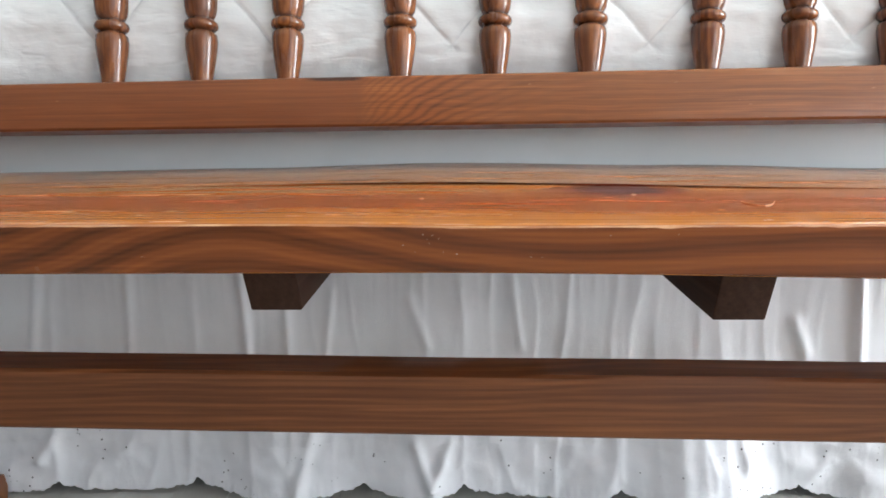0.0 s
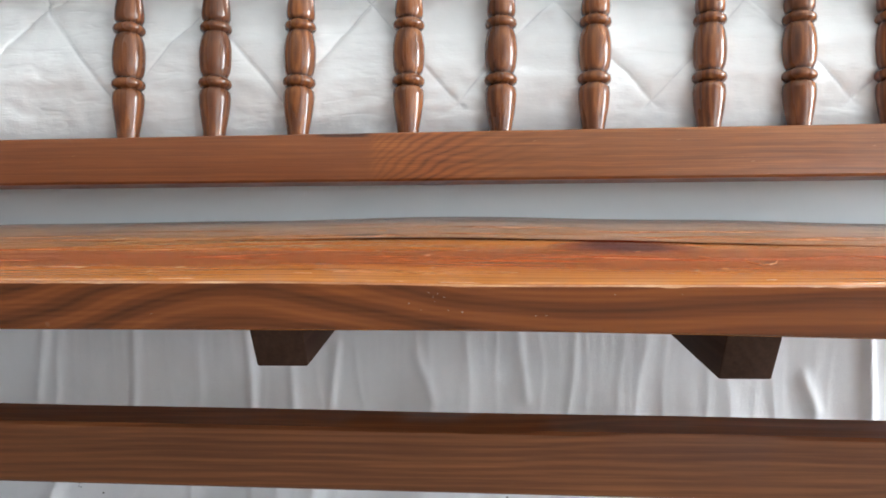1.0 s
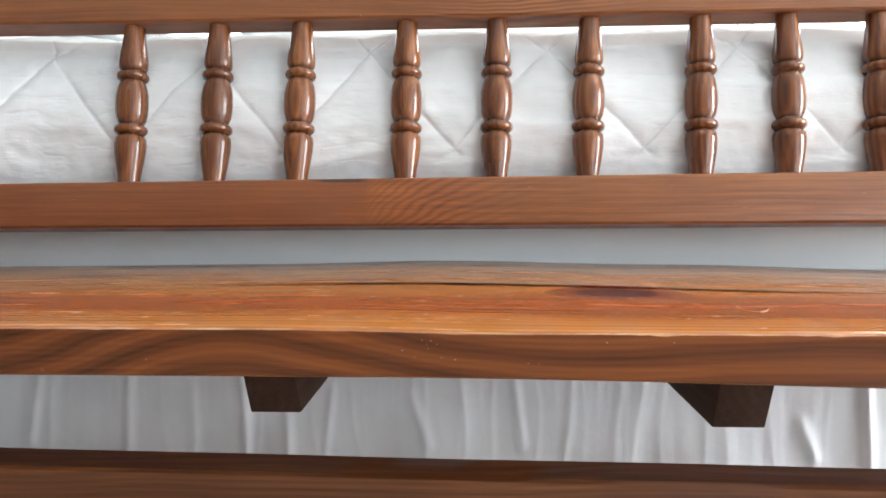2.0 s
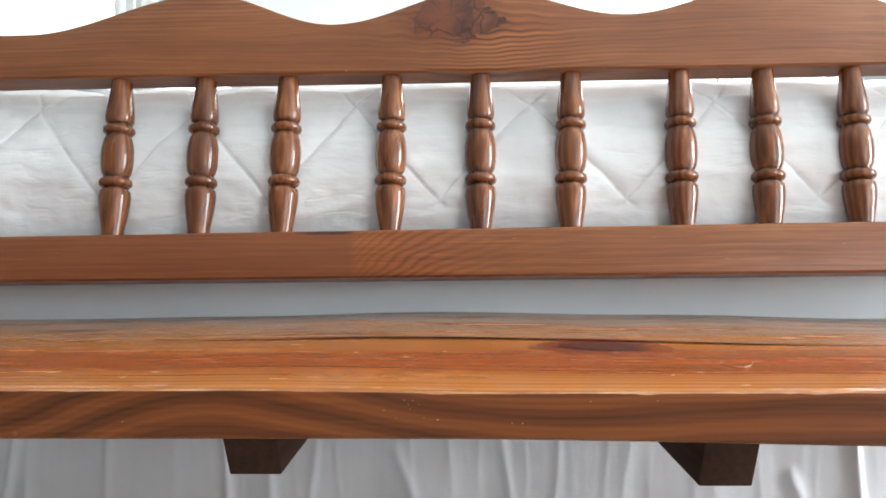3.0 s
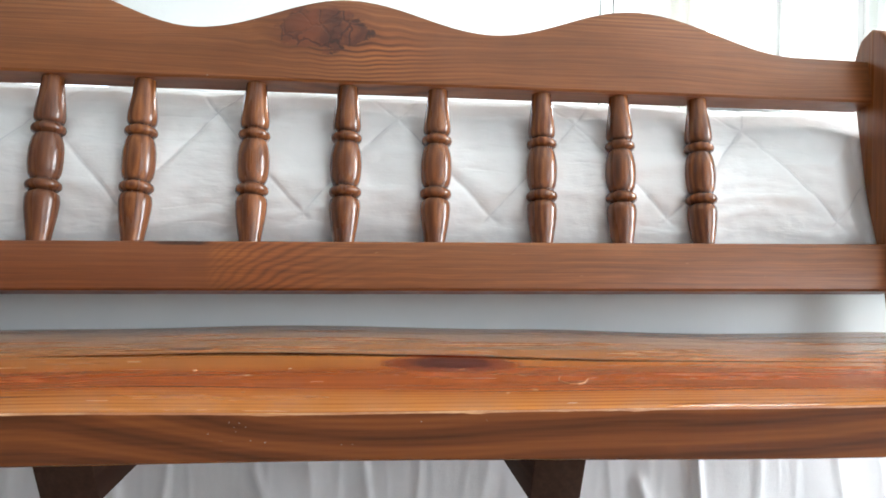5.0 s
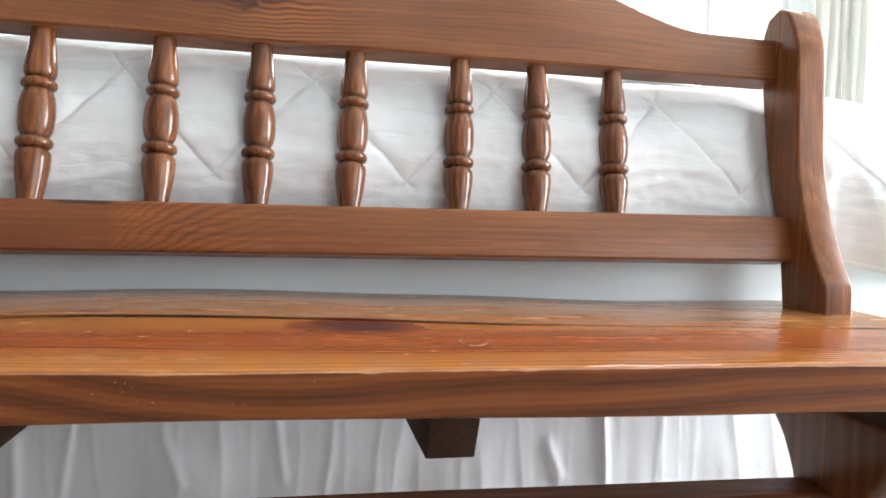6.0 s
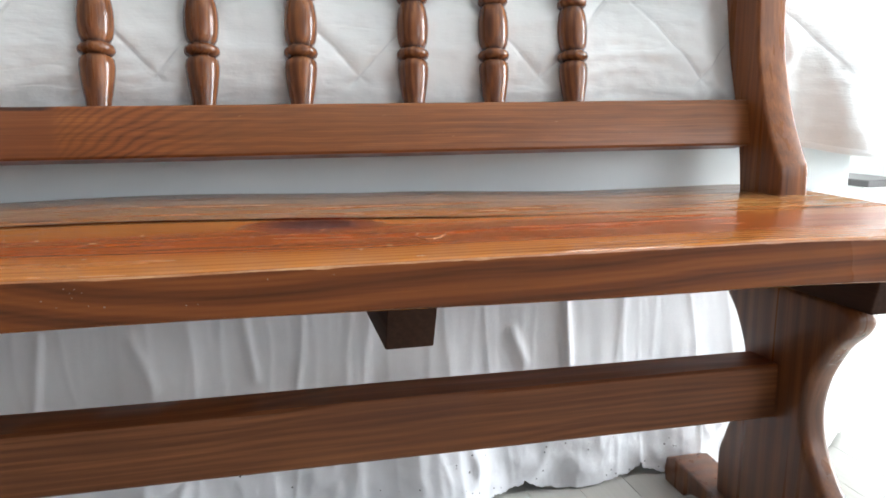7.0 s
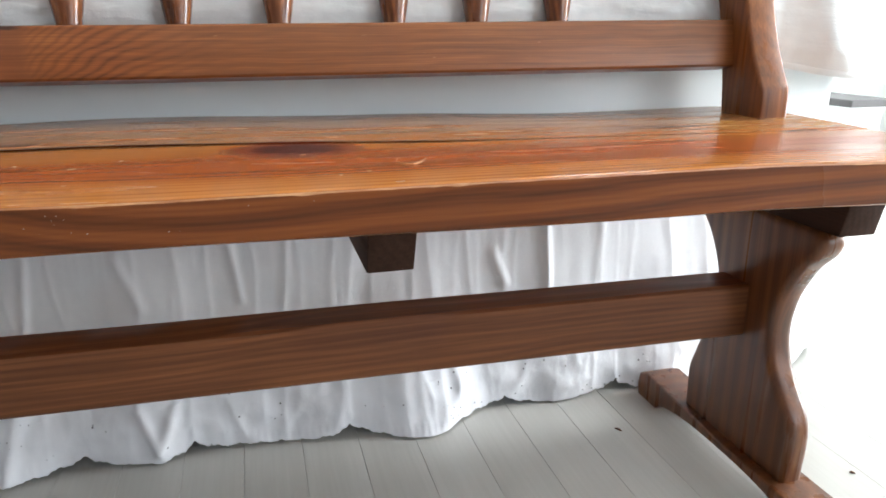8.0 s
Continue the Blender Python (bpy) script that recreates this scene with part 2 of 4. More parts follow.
    bands = m.math("ADD", m.math("MULTIPLY", m.math("SINE", m.math("MULTIPLY", g, 11.0)), 0.5), 0.5)
    fine = m.math("ADD", m.math("MULTIPLY", m.math("SINE", m.math("MULTIPLY", g, 47.0)), 0.5), 0.5)
    # bias darkens the left end: light falling off leftwards, put into the colour
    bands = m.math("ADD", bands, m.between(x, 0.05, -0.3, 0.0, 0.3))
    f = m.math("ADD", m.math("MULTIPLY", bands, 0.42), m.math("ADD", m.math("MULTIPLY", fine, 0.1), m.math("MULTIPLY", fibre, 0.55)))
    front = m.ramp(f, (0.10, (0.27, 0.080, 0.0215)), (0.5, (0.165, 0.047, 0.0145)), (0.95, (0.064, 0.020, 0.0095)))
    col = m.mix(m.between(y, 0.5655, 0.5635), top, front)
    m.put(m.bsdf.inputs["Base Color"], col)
    m.put(m.bsdf.inputs["Roughness"], m.between(m.noise(m.join(m.math("MULTIPLY", x, 5.0), m.math("MULTIPLY", y, 40.0), z), 1.0, 4.0), 0.3, 0.75, 0.17, 0.30))
    m.put(m.bsdf.inputs["Specular IOR Level"], m.between(y, 0.5635, 0.5665, 0.18, 0.34))
    m.bump(m.math("ADD", m.math("MULTIPLY", fibre, 0.5), m.math("MULTIPLY", lines, m.between(y, 0.5635, 0.5665, 0.0, 0.6))), 0.16, 0.0007)
    return m.mat


def worn_edge_material():
    """The seat's worn arris: bare pale wood breaking through the varnish."""
    m = Tree("worn_pine_edge")
    p = m.coords()
    x, y, z = m.split(p)
    patch = m.noise(m.join(m.math("MULTIPLY", x, 13.0), m.math("MULTIPLY", y, 40.0), m.math("MULTIPLY", z, 40.0)), 1.0, 5.0, 0.65)
    col = m.mix(m.between(patch, 0.47, 0.70), (0.32, 0.11, 0.03), (0.58, 0.32, 0.15))
    m.put(m.bsdf.inputs["Base Color"], col)
    m.bsdf.inputs["Roughness"].default_value = 0.5
    m.bump(m.noise(p, 300.0, 3.0), 0.3, 0.0006)
    return m.mat


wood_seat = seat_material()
wood_edge = worn_edge_material()


def board_base(m, p, x, y, z, warp, grain=1.0):
    """Colour position (0 pale, 1 dark) of quiet straight-grained pine along x, its fine fibre and its slow streaks."""
    fibre = m.noise(m.join(m.math("MULTIPLY", x, 11.0), m.math("MULTIPLY", y, 260.0), m.math("MULTIPLY", warp, 700.0)), 1.0, 3.0, 0.6)
    lines = m.noise(m.join(m.math("MULTIPLY", x, 2.4), m.math("MULTIPLY", y, 90.0), m.math("MULTIPLY", warp, 270.0)), 1.0, 3.0, 0.6)
    blotch = m.noise(m.join(m.math("MULTIPLY", x, 4.0), m.math("MULTIPLY", y, 9.0), m.math("MULTIPLY", z, 15.0)), 1.0, 4.0, 0.6)
    f = 0.5
    for value, much in ((fibre, 0.62 * grain), (lines, 0.62 * grain), (blotch, 0.5)):
        f = m.math("ADD", f, m.math("MULTIPLY", m.math("SUBTRACT", value, 0.5), much))
    return f, fibre, lines


def finish(m, col, fibre, relief, rough, gloss, coat):
    m.put(m.bsdf.inputs["Base Color"], col)
    m.put(m.bsdf.inputs["Roughness"], m.between(m.noise(m.coords(), 24.0, 4.0), 0.3, 0.75, rough - 0.06, rough + 0.09))
    m.bsdf.inputs["Specular IOR Level"].default_value = gloss
    m.bsdf.inputs["Coat Weight"].default_value = coat
    m.bsdf.inputs["Coat Roughness"].default_value = 0.18
    m.bump(m.math("ADD", m.math("MULTIPLY", fibre, 0.6), m.math("MULTIPLY", relief, 0.4)), 0.25, 0.0006)
    return m.mat


def rail_material():
    """Lower rail: two lengths of pine joined end to end; the second begins with a flame of curved rings."""
    m = Tree("pine_rail")
    p = m.coords()
    x, y, z = m.split(p)
    v = m.math("DIVIDE", m.math("SUBTRACT", z, 0.5), 0.058)
    wob = m.math("MULTIPLY", m.math("SUBTRACT", m.noise(m.join(m.math("MULTIPLY", x, 9.0), 0.0, m.math("MULTIPLY", z, 30.0)), 1.0, 2.0), 0.5), 0.4)
    d = m.math("MAXIMUM", m.math("SUBTRACT", x, 0.040), 0.0)
    rise = m.math("MULTIPLY", m.math("SUBTRACT", 1.0, m.math("POWER", 2.718, m.math("MULTIPLY", d, -9.0))), 2.0)
    g = m.math("ADD", m.math("SUBTRACT", v, rise), wob)
    second = m.between(m.math("ADD", x, m.math("MULTIPLY", m.math("SUBTRACT", m.noise(p, 90.0, 2.0), 0.5), 0.004)), 0.034, 0.047)
    warp = m.math("ADD", z, m.math("MULTIPLY", m.math("MULTIPLY", wob, second), 0.012))
    f, fibre, lines = board_base(m, p, x, y, z, warp)
    rings = m.math("POWER", m.math("ADD", m.math("MULTIPLY", m.math("SINE", m.math("ADD", m.math("MULTIPLY", g, 38.0), m.math("MULTIPLY", lines, 1.2))), 0.5), 0.5), 2.0)
    strength = m.math("MULTIPLY", second, m.math("ADD", m.math("MULTIPLY", bell(m, x, 0.11, 0.060), 0.22), 0.05))
    f2 = m.math("ADD", m.math("SUBTRACT", f, 0.05), m.math("MULTIPLY", rings, strength))
    first = m.ramp(f, (0.22, (0.25, 0.083, 0.024)), (0.5, (0.19, 0.056, 0.0165)), (0.8, (0.115, 0.032, 0.0105)))
    other = m.ramp(f2, (0.15, (0.34, 0.125, 0.036)), (0.45, (0.215, 0.070, 0.0195)), (0.85, (0.085, 0.023, 0.0075)))
    col = m.mix(second, first, other)
    flame = m.math("MULTIPLY", m.math("MULTIPLY", bell(m, x, 0.10, 0.07), second), 0.45)
    col = m.mix(flame, col, m.mix(1.0, col, (1.25, 0.98, 0.72), "MULTIPLY"))
    ragged = m.math("ADD", v, m.math("MULTIPLY", m.math("SUBTRACT", m.noise(m.join(m.math("MULTIPLY", x, 50.0), 0.0, 0.0), 1.0), 0.5), 0.08))
    bark = m.math("MULTIPLY", m.between(ragged, 0.84, 0.91), bell(m, x, 0.008, 0.034))
    col = m.mix(m.between(bark, 0.3, 0.7, 0.0, 0.85), col, (0.035, 0.016, 0.012))
    chips = m.math("MULTIPLY", m.between(m.noise(m.join(m.math("MULTIPLY", x, 70.0), 0.0, m.math("MULTIPLY", z, 260.0)), 1.0, 3.0), 0.66, 0.72), m.between(m.noise(p, 11.0, 1.0), 0.5, 0.62))
    col = m.mix(m.math("MULTIPLY", chips, 0.55), col, (0.42, 0.22, 0.11))
    return finish(m, col, fibre, rings, 0.36, 0.42, 0.05)


def crest_material():
    """Crest rail: a large ragged red-brown knot with pale swirling grain streaming away from it."""
    m = Tree("pine_crest")
    p = m.coords()
    x, y, z = m.split(p)
    kx, kz = m.math("DIVIDE", m.math("SUBTRACT", x, 0.155), 0.052), m.math("DIVIDE", m.math("SUBTRACT", z, 0.812), 0.027)
    kd = m.math("ADD", m.math("MULTIPLY", kx, kx), m.math("MULTIPLY", kz, kz))
    near = m.math("POWER", 2.718, m.math("MULTIPLY", kd, -0.20))
    side = m.math("MULTIPLY", m.math("SUBTRACT", z, 0.808), near)
    wave = m.math("MULTIPLY", m.math("SINE", m.math("ADD", m.math("MULTIPLY", x, 150.0), m.math("MULTIPLY", z, 60.0))), m.math("MULTIPLY", near, 0.0012))
    slow = m.math("MULTIPLY", m.math("SUBTRACT", m.noise(m.join(m.math("MULTIPLY", x, 3.0), 0.0, m.math("MULTIPLY", z, 9.0)), 1.0, 2.0), 0.5), 0.024)
    warp = m.math("ADD", m.math("ADD", m.math("SUBTRACT", z, m.math("MULTIPLY", side, 0.55)), wave), slow)
    f, fibre, lines = board_base(m, p, x, y, z, warp, 0.72)
    rings = m.math("POWER", m.math("ADD", m.math("MULTIPLY", m.math("SINE", m.math("MULTIPLY", warp, 1150.0)), 0.5), 0.5), 1.5)
    swirl = m.math("MULTIPLY", bell(m, x, 0.215, 0.085), m.between(z, 0.835, 0.79))
    tops = m.math("MULTIPLY", m.between(z, 0.80, 0.845), m.math("ADD", bell(m, x, -0.15, 0.12), bell(m, x, 0.55, 0.12)))
    f = m.math("ADD", f, m.math("MULTIPLY", m.math("SUBTRACT", rings, 0.4), m.math("ADD", 0.03, m.math("ADD", m.math("MULTIPLY", swirl, 0.36), m.math("MULTIPLY", tops, 0.20)))))
    col = m.ramp(f, (0.18, (0.33, 0.125, 0.040)), (0.5, (0.20, 0.066, 0.0205)), (0.84, (0.075, 0.022, 0.0085)))
    pale = m.math("MULTIPLY", bell(m, x, 0.232, 0.05), bell(m, z, 0.792, 0.022))
    col = m.mix(m.math("MULTIPLY", pale, 0.4), col, m.mix(1.0, col, (1.5, 1.3, 1.0), "MULTIPLY"))
    edge = m.math("ADD", kd, m.math("MULTIPLY", m.math("SUBTRACT", m.noise(m.join(m.math("MULTIPLY", x, 30.0), 0.0, m.math("MULTIPLY", z, 38.0)), 1.0, 4.0, 0.6), 0.5), 3.4))
    knot = m.between(edge, 1.15, 0.85)
    cells = m.t.nodes.new("ShaderNodeTexVoronoi")
    cells.feature = "DISTANCE_TO_EDGE"
    cells.inputs["Scale"].default_value = 46.0
    m.put(cells.inputs["Vector"], m.join(m.math("ADD", x, m.math("MULTIPLY", m.noise(p, 35.0, 3.0), 0.03)), 0.0, m.math("ADD", z, m.math("MULTIPLY", m.noise(p, 41.0, 3.0), 0.03))))
    cracked = m.between(cells.outputs["Distance"], 0.09, 0.02)
    heart = m.mix(m.between(m.noise(p, 30.0, 4.0), 0.40, 0.62), (0.062, 0.017, 0.009), (0.155, 0.040, 0.015))
    heart = m.mix(m.math("MULTIPLY", cracked, 0.75), heart, (0.022, 0.008, 0.006))
    red = m.math("MULTIPLY", bell(m, x, 0.135, 0.028), bell(m, z, 0.817, 0.014))
    heart = m.mix(m.math("MULTIPLY", red, 0.8), heart, (0.19, 0.050, 0.019))
    col = m.mix(m.math("MULTIPLY", m.between(edge, 2.6, 0.9), 0.35), col, m.mix(1.0, col, (0.55, 0.42, 0.4), "MULTIPLY"))
    col = m.mix(m.math("MULTIPLY", knot, 0.92), col, heart)
    return finish(m, col, fibre, m.math("SUBTRACT", rings, m.math("MULTIPLY", m.math("MULTIPLY", cracked, knot), 2.0)), 0.36, 0.42, 0.05)


wood_rail = rail_material()
wood_crest = crest_material()
wood_stretcher = wood("pine_stretcher", (0.036, 0.013, 0.0065), (0.15, 0.051, 0.0185), (0.31, 0.118, 0.040), ring=0.0075, pith=(0.70, 0.12), wander=0.02, contrast=0.2, grain=0.85, rough=0.48, coat=0.0, gloss=0.25)
DD, DM, DL = (0.04, 0.0135, 0.006), (0.135, 0.045, 0.0145), (0.26, 0.10, 0.031)
wood_leg = wood("pine_leg", DD, DM, DL, axis=2, ring=0.021, pith=(0.80, 0.65), wander=0.03, contrast=0.34, grain=0.8, gloss=0.42)
wood_post = wood("pine_post", D, M, L, axis=2, ring=0.010, pith=(0.87, 0.80), wander=0.02, contrast=0.2)
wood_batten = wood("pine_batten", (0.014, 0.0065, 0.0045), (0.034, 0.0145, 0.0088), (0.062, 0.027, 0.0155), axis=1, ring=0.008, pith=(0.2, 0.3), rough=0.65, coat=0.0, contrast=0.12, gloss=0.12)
wood_spindle = wood("pine_spindle", (0.045, 0.0145, 0.0065), (0.165, 0.054, 0.017), (0.36, 0.132, 0.040), axis=2, ring=0.008, pith=(0.03, 0.02), wander=0.012, shuffle=True, rough=0.24, coat=0.2, contrast=0.4, grain=1.0, gloss=0.4)
pale_fleck = plain("pale_paint_fleck", (0.27, 0.19, 0.135), 0.6)
pale_scratch = plain("bare_wood_scratch", (0.50, 0.29, 0.15), 0.6)


def quilt_material():
    """White cotton with a thin grey line along the stitched diamonds and soft wrinkles."""
    m = Tree("quilt_cotton")
    p = m.coords()
    x, y, z = m.split(p)
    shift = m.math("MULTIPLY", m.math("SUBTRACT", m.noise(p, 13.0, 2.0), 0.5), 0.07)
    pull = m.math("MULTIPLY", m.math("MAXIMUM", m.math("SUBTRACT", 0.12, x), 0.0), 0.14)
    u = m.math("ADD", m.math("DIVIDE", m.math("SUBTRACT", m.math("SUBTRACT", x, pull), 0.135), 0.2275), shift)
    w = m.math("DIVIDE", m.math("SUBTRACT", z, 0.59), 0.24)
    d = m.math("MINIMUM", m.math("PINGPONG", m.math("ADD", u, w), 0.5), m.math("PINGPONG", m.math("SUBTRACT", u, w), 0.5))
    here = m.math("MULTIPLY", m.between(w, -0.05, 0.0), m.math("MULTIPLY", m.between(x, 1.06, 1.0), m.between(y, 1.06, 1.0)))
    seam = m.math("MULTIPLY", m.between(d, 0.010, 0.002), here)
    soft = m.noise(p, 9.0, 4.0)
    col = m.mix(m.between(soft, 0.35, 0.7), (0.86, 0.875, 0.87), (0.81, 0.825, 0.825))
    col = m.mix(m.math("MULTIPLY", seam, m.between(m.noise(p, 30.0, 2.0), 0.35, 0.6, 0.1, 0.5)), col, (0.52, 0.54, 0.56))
    m.put(m.bsdf.inputs["Base Color"], col)
    m.bsdf.inputs["Roughness"].default_value = 0.85
    m.bsdf.inputs["Sheen Weight"].default_value = 0.15
    wrinkle = m.noise(m.join(m.math("MULTIPLY", x, 13.0), m.math("MULTIPLY", y, 13.0), m.math("MULTIPLY", z, 48.0)), 1.0, 4.0, 0.6)
    pinch = m.noise(m.join(m.math("MULTIPLY", x, 8.0), m.math("MULTIPLY", y, 8.0), m.math("MULTIPLY", z, 27.0)), 1.0, 3.0, 0.5)
    line_fold = m.math("MULTIPLY", m.between(m.math("ABSOLUTE", m.math("SUBTRACT", pinch, 0.5)), 0.0, 0.06), m.between(m.noise(p, 7.0, 2.0), 0.45, 0.6))
    wrinkle = m.math("ADD", m.math("MULTIPLY", wrinkle, 0.8), m.math("MULTIPLY", line_fold, 0.2))
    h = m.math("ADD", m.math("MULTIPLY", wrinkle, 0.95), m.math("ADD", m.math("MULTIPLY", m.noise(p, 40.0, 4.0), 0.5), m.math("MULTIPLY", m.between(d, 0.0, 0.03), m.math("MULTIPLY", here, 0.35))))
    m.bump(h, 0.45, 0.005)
    return m.mat


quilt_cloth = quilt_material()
skirt_cloth = cloth("skirt_cotton", (0.84, 0.85, 0.88), crease=0.45, holes=True)
base_cloth = cloth("bed_base_fabric", (0.87, 0.92, 0.93), crease=0.1, dim=0.03)
white_wall = plain("white_wall_paint", (0.82, 0.84, 0.82), 0.7, 0.02)
white_lacquer = plain("white_lacquer", (0.82, 0.84, 0.82), 0.35, 0.02)
# assumed grey for the two walls out of view, dark to limit bounced light
low_bounce_wall = plain("low_bounce_grey", (0.25, 0.255, 0.27), 0.75, 0.03)
ceiling_paint = plain("ceiling_paint", (0.82, 0.82, 0.80), 0.8, 0.02)
curtain_cloth = cloth("curtain_voile", (0.90, 0.89, 0.86), crease=0.3, see=0.75)
grey_top = plain("grey_table_top", (0.085, 0.08, 0.08), 0.6)
clear_glass = bpy.data.materials.new("clear_glass")
clear_glass.use_nodes = True
for socket, value in (("Base Color", (1, 1, 1, 1)), ("Roughness", 0.0), ("IOR", 1.45), ("Transmission Weight", 1.0)):
    clear_glass.node_tree.nodes["Principled BSDF"].inputs[socket].default_value = value
day_white = glow("daylight_white", (1.0, 1.0, 1.0), 1.6)
day_blue = glow("daylight_blue", (0.55, 0.80, 1.0), 0.95)
gap_dark = plain("joint_shadow_gap", (0.5, 0.49, 0.46), 0.8)


def floor_material():
    m = Tree("floor_laminate")
    p = m.coords()
    x, y, z = m.split(p)
    off = m.math("MULTIPLY", m.random(), 9.0)
    fib = m.noise(m.join(m.math("MULTIPLY", x, 160.0), m.math("ADD", m.math("MULTIPLY", y, 6.0), off), z), 1.0, 4.0, 0.6)
    wide = m.noise(m.join(m.math("MULTIPLY", x, 20.0), m.math("ADD", m.math("MULTIPLY", y, 1.5), off), z), 1.0, 3.0)
    f = m.math("ADD", m.math("MULTIPLY", fib, 0.5), m.math("MULTIPLY", wide, 0.5))
    col = m.ramp(f, (0.3, (0.59, 0.585, 0.545)), (0.7, (0.51, 0.505, 0.465)))
    col = m.mix(m.math("MULTIPLY", m.random(), 0.12), col, m.mix(1.0, col, (0.8, 0.79, 0.77), "MULTIPLY"))
    m.put(m.bsdf.inputs["Base Color"], col)
    m.put(m.bsdf.inputs["Roughness"], m.between(fib, 0.3, 0.7, 0.3, 0.45))
    m.bump(fib, 0.15, 0.0005)
    return m.mat


floor_wood = floor_material()


# ---- mesh helpers ----
def part(name, bm, material, parent=None, label="", smooth=False):
    bmesh.ops.recalc_face_normals(bm, faces=bm.faces[:])
    me = bpy.data.meshes.new(name)
    if smooth:
        for fc in bm.faces:
            fc.smooth = True
    bm.to_mesh(me)
    bm.free()
    me.materials.append(material)
    if smooth:
        me.set_sharp_from_angle(angle=radians(40))
    ob = new(name, me)
    ob.parent = parent
    if label:
        ob["label"] = label
    return ob


def thing(name, label, category, group="", kind=""):
    return tagged(new(name), label, category, group, kind)


def bevel(bm, width, segments=2):
    bmesh.ops.bevel(bm, geom=[e for e in bm.edges if len(e.link_faces) == 2 and e.calc_face_angle(0) > 0.5], offset=width, segments=segments, profile=0.6, affect="EDGES", clamp_overlap=True)
    return bm


def box(x0, x1, y0, y1, z0, z1, soft=0.0):
    bm = bmesh.new()
    bmesh.ops.create_cube(bm, size=1.0)
    for v in bm.verts:
        v.co = Vector((x0 + (v.co.x + 0.5) * (x1 - x0), y0 + (v.co.y + 0.5) * (y1 - y0), z0 + (v.co.z + 0.5) * (z1 - z0)))
    return bevel(bm, soft) if soft else bm


def loft(rings, closed_ends=True):
    """A skin over equal rings of points, each a closed loop."""
    bm = bmesh.new()
    rows = [[bm.verts.new(p) for p in r] for r in rings]
    n = len(rows[0])
    for a, b in zip(rows, rows[1:]):
        for i in range(n):
            bm.faces.new((a[i], a[(i + 1) % n], b[(i + 1) % n], b[i]))
    if closed_ends:
        bm.faces.new(rows[0])
        bm.faces.new(rows[-1])
    return bm


def sheet(rows, thick=0.0):
    bm = bmesh.new()
    g = [[bm.verts.new(p) for p in r] for r in rows]
    for a, b in zip(g, g[1:]):
        for i in range(len(a) - 1):
            bm.faces.new((a[i], a[i + 1], b[i + 1], b[i]))
    if thick:
        bmesh.ops.solidify(bm, geom=bm.faces[:], thickness=thick)
    return bm


def slab(outline, x0, x1, soft=0.006):
    """A board that stands across x: an outline in (y, z), cut from x0 to x1, its edges rounded by shrinking rings."""
    pts = [p for i, p in enumerate(outline) if math.dist(p, outline[i - 1]) > 1e-4]
    n = len(pts)
    area = sum(pts[i - 1][0] * pts[i][1] - pts[i][0] * pts[i - 1][1] for i in range(n))
    sign = 1 if area > 0 else -1
    inward = []
    for i in range(n):
        (ay, az), (by, bz), (cy, cz) = pts[i - 1], pts[i], pts[(i + 1) % n]
        d1, d2 = Vector((by - ay, bz - az)).normalized(), Vector((cy - by, cz - bz)).normalized()
        m1, m2 = Vector((-d1.y, d1.x)), Vector((-d2.y, d2.x))
        mid = (m1 + m2) / max(0.5, 1 + m1.dot(m2))
        inward.append(mid * sign)
    rings = []
    for x, k in [(x0, 1.0), (x0 + soft * 0.13, 0.5), (x0 + soft * 0.5, 0.13), (x0 + soft, 0.0), (x1 - soft, 0.0), (x1 - soft * 0.5, 0.13), (x1 - soft * 0.13, 0.5), (x1, 1.0)]:
        rings.append([(x, y + v.x * soft * k, z + v.y * soft * k) for (y, z), v in zip(pts, inward)])
    return loft(rings)


def ease(points, x):
    """A soft curve through turning points."""
    if x <= points[0][0]:
        return points[0][1]
    for (a, fa), (b, fb) in zip(points, points[1:]):
        if x <= b:
            k = (1 - math.cos(math.pi * (x - a) / (b - a))) / 2
            return fa + (fb - fa) * k
    return points[-1][1]


def line(points, x):
    return float(np.interp(x, [p[0] for p in points], [p[1] for p in points]))


def smooth_path(points, steps=6):
    """A closed or open polyline through points, rounded (Catmull-Rom)."""
    out = []
    n = len(points)
    for i in range(n - 1):
        p = [Vector((*points[max(0, min(n - 1, i + k))], 0)) for k in (-1, 0, 1, 2)]
        for s in range(steps):
            t = s / steps
            v = 0.5 * ((2 * p[1]) + (p[2] - p[0]) * t + (2 * p[0] - 5 * p[1] + 4 * p[2] - p[3]) * t * t + (3 * p[1] - p[0] - 3 * p[2] + p[3]) * t ** 3)
            out.append((v.x, v.y))
    out.append(points[-1])
    return out


# ---- the room ----
X0, X1, Y0, Y1, TOP = -2.7, 3.6, -2.05, 3.1, 2.5


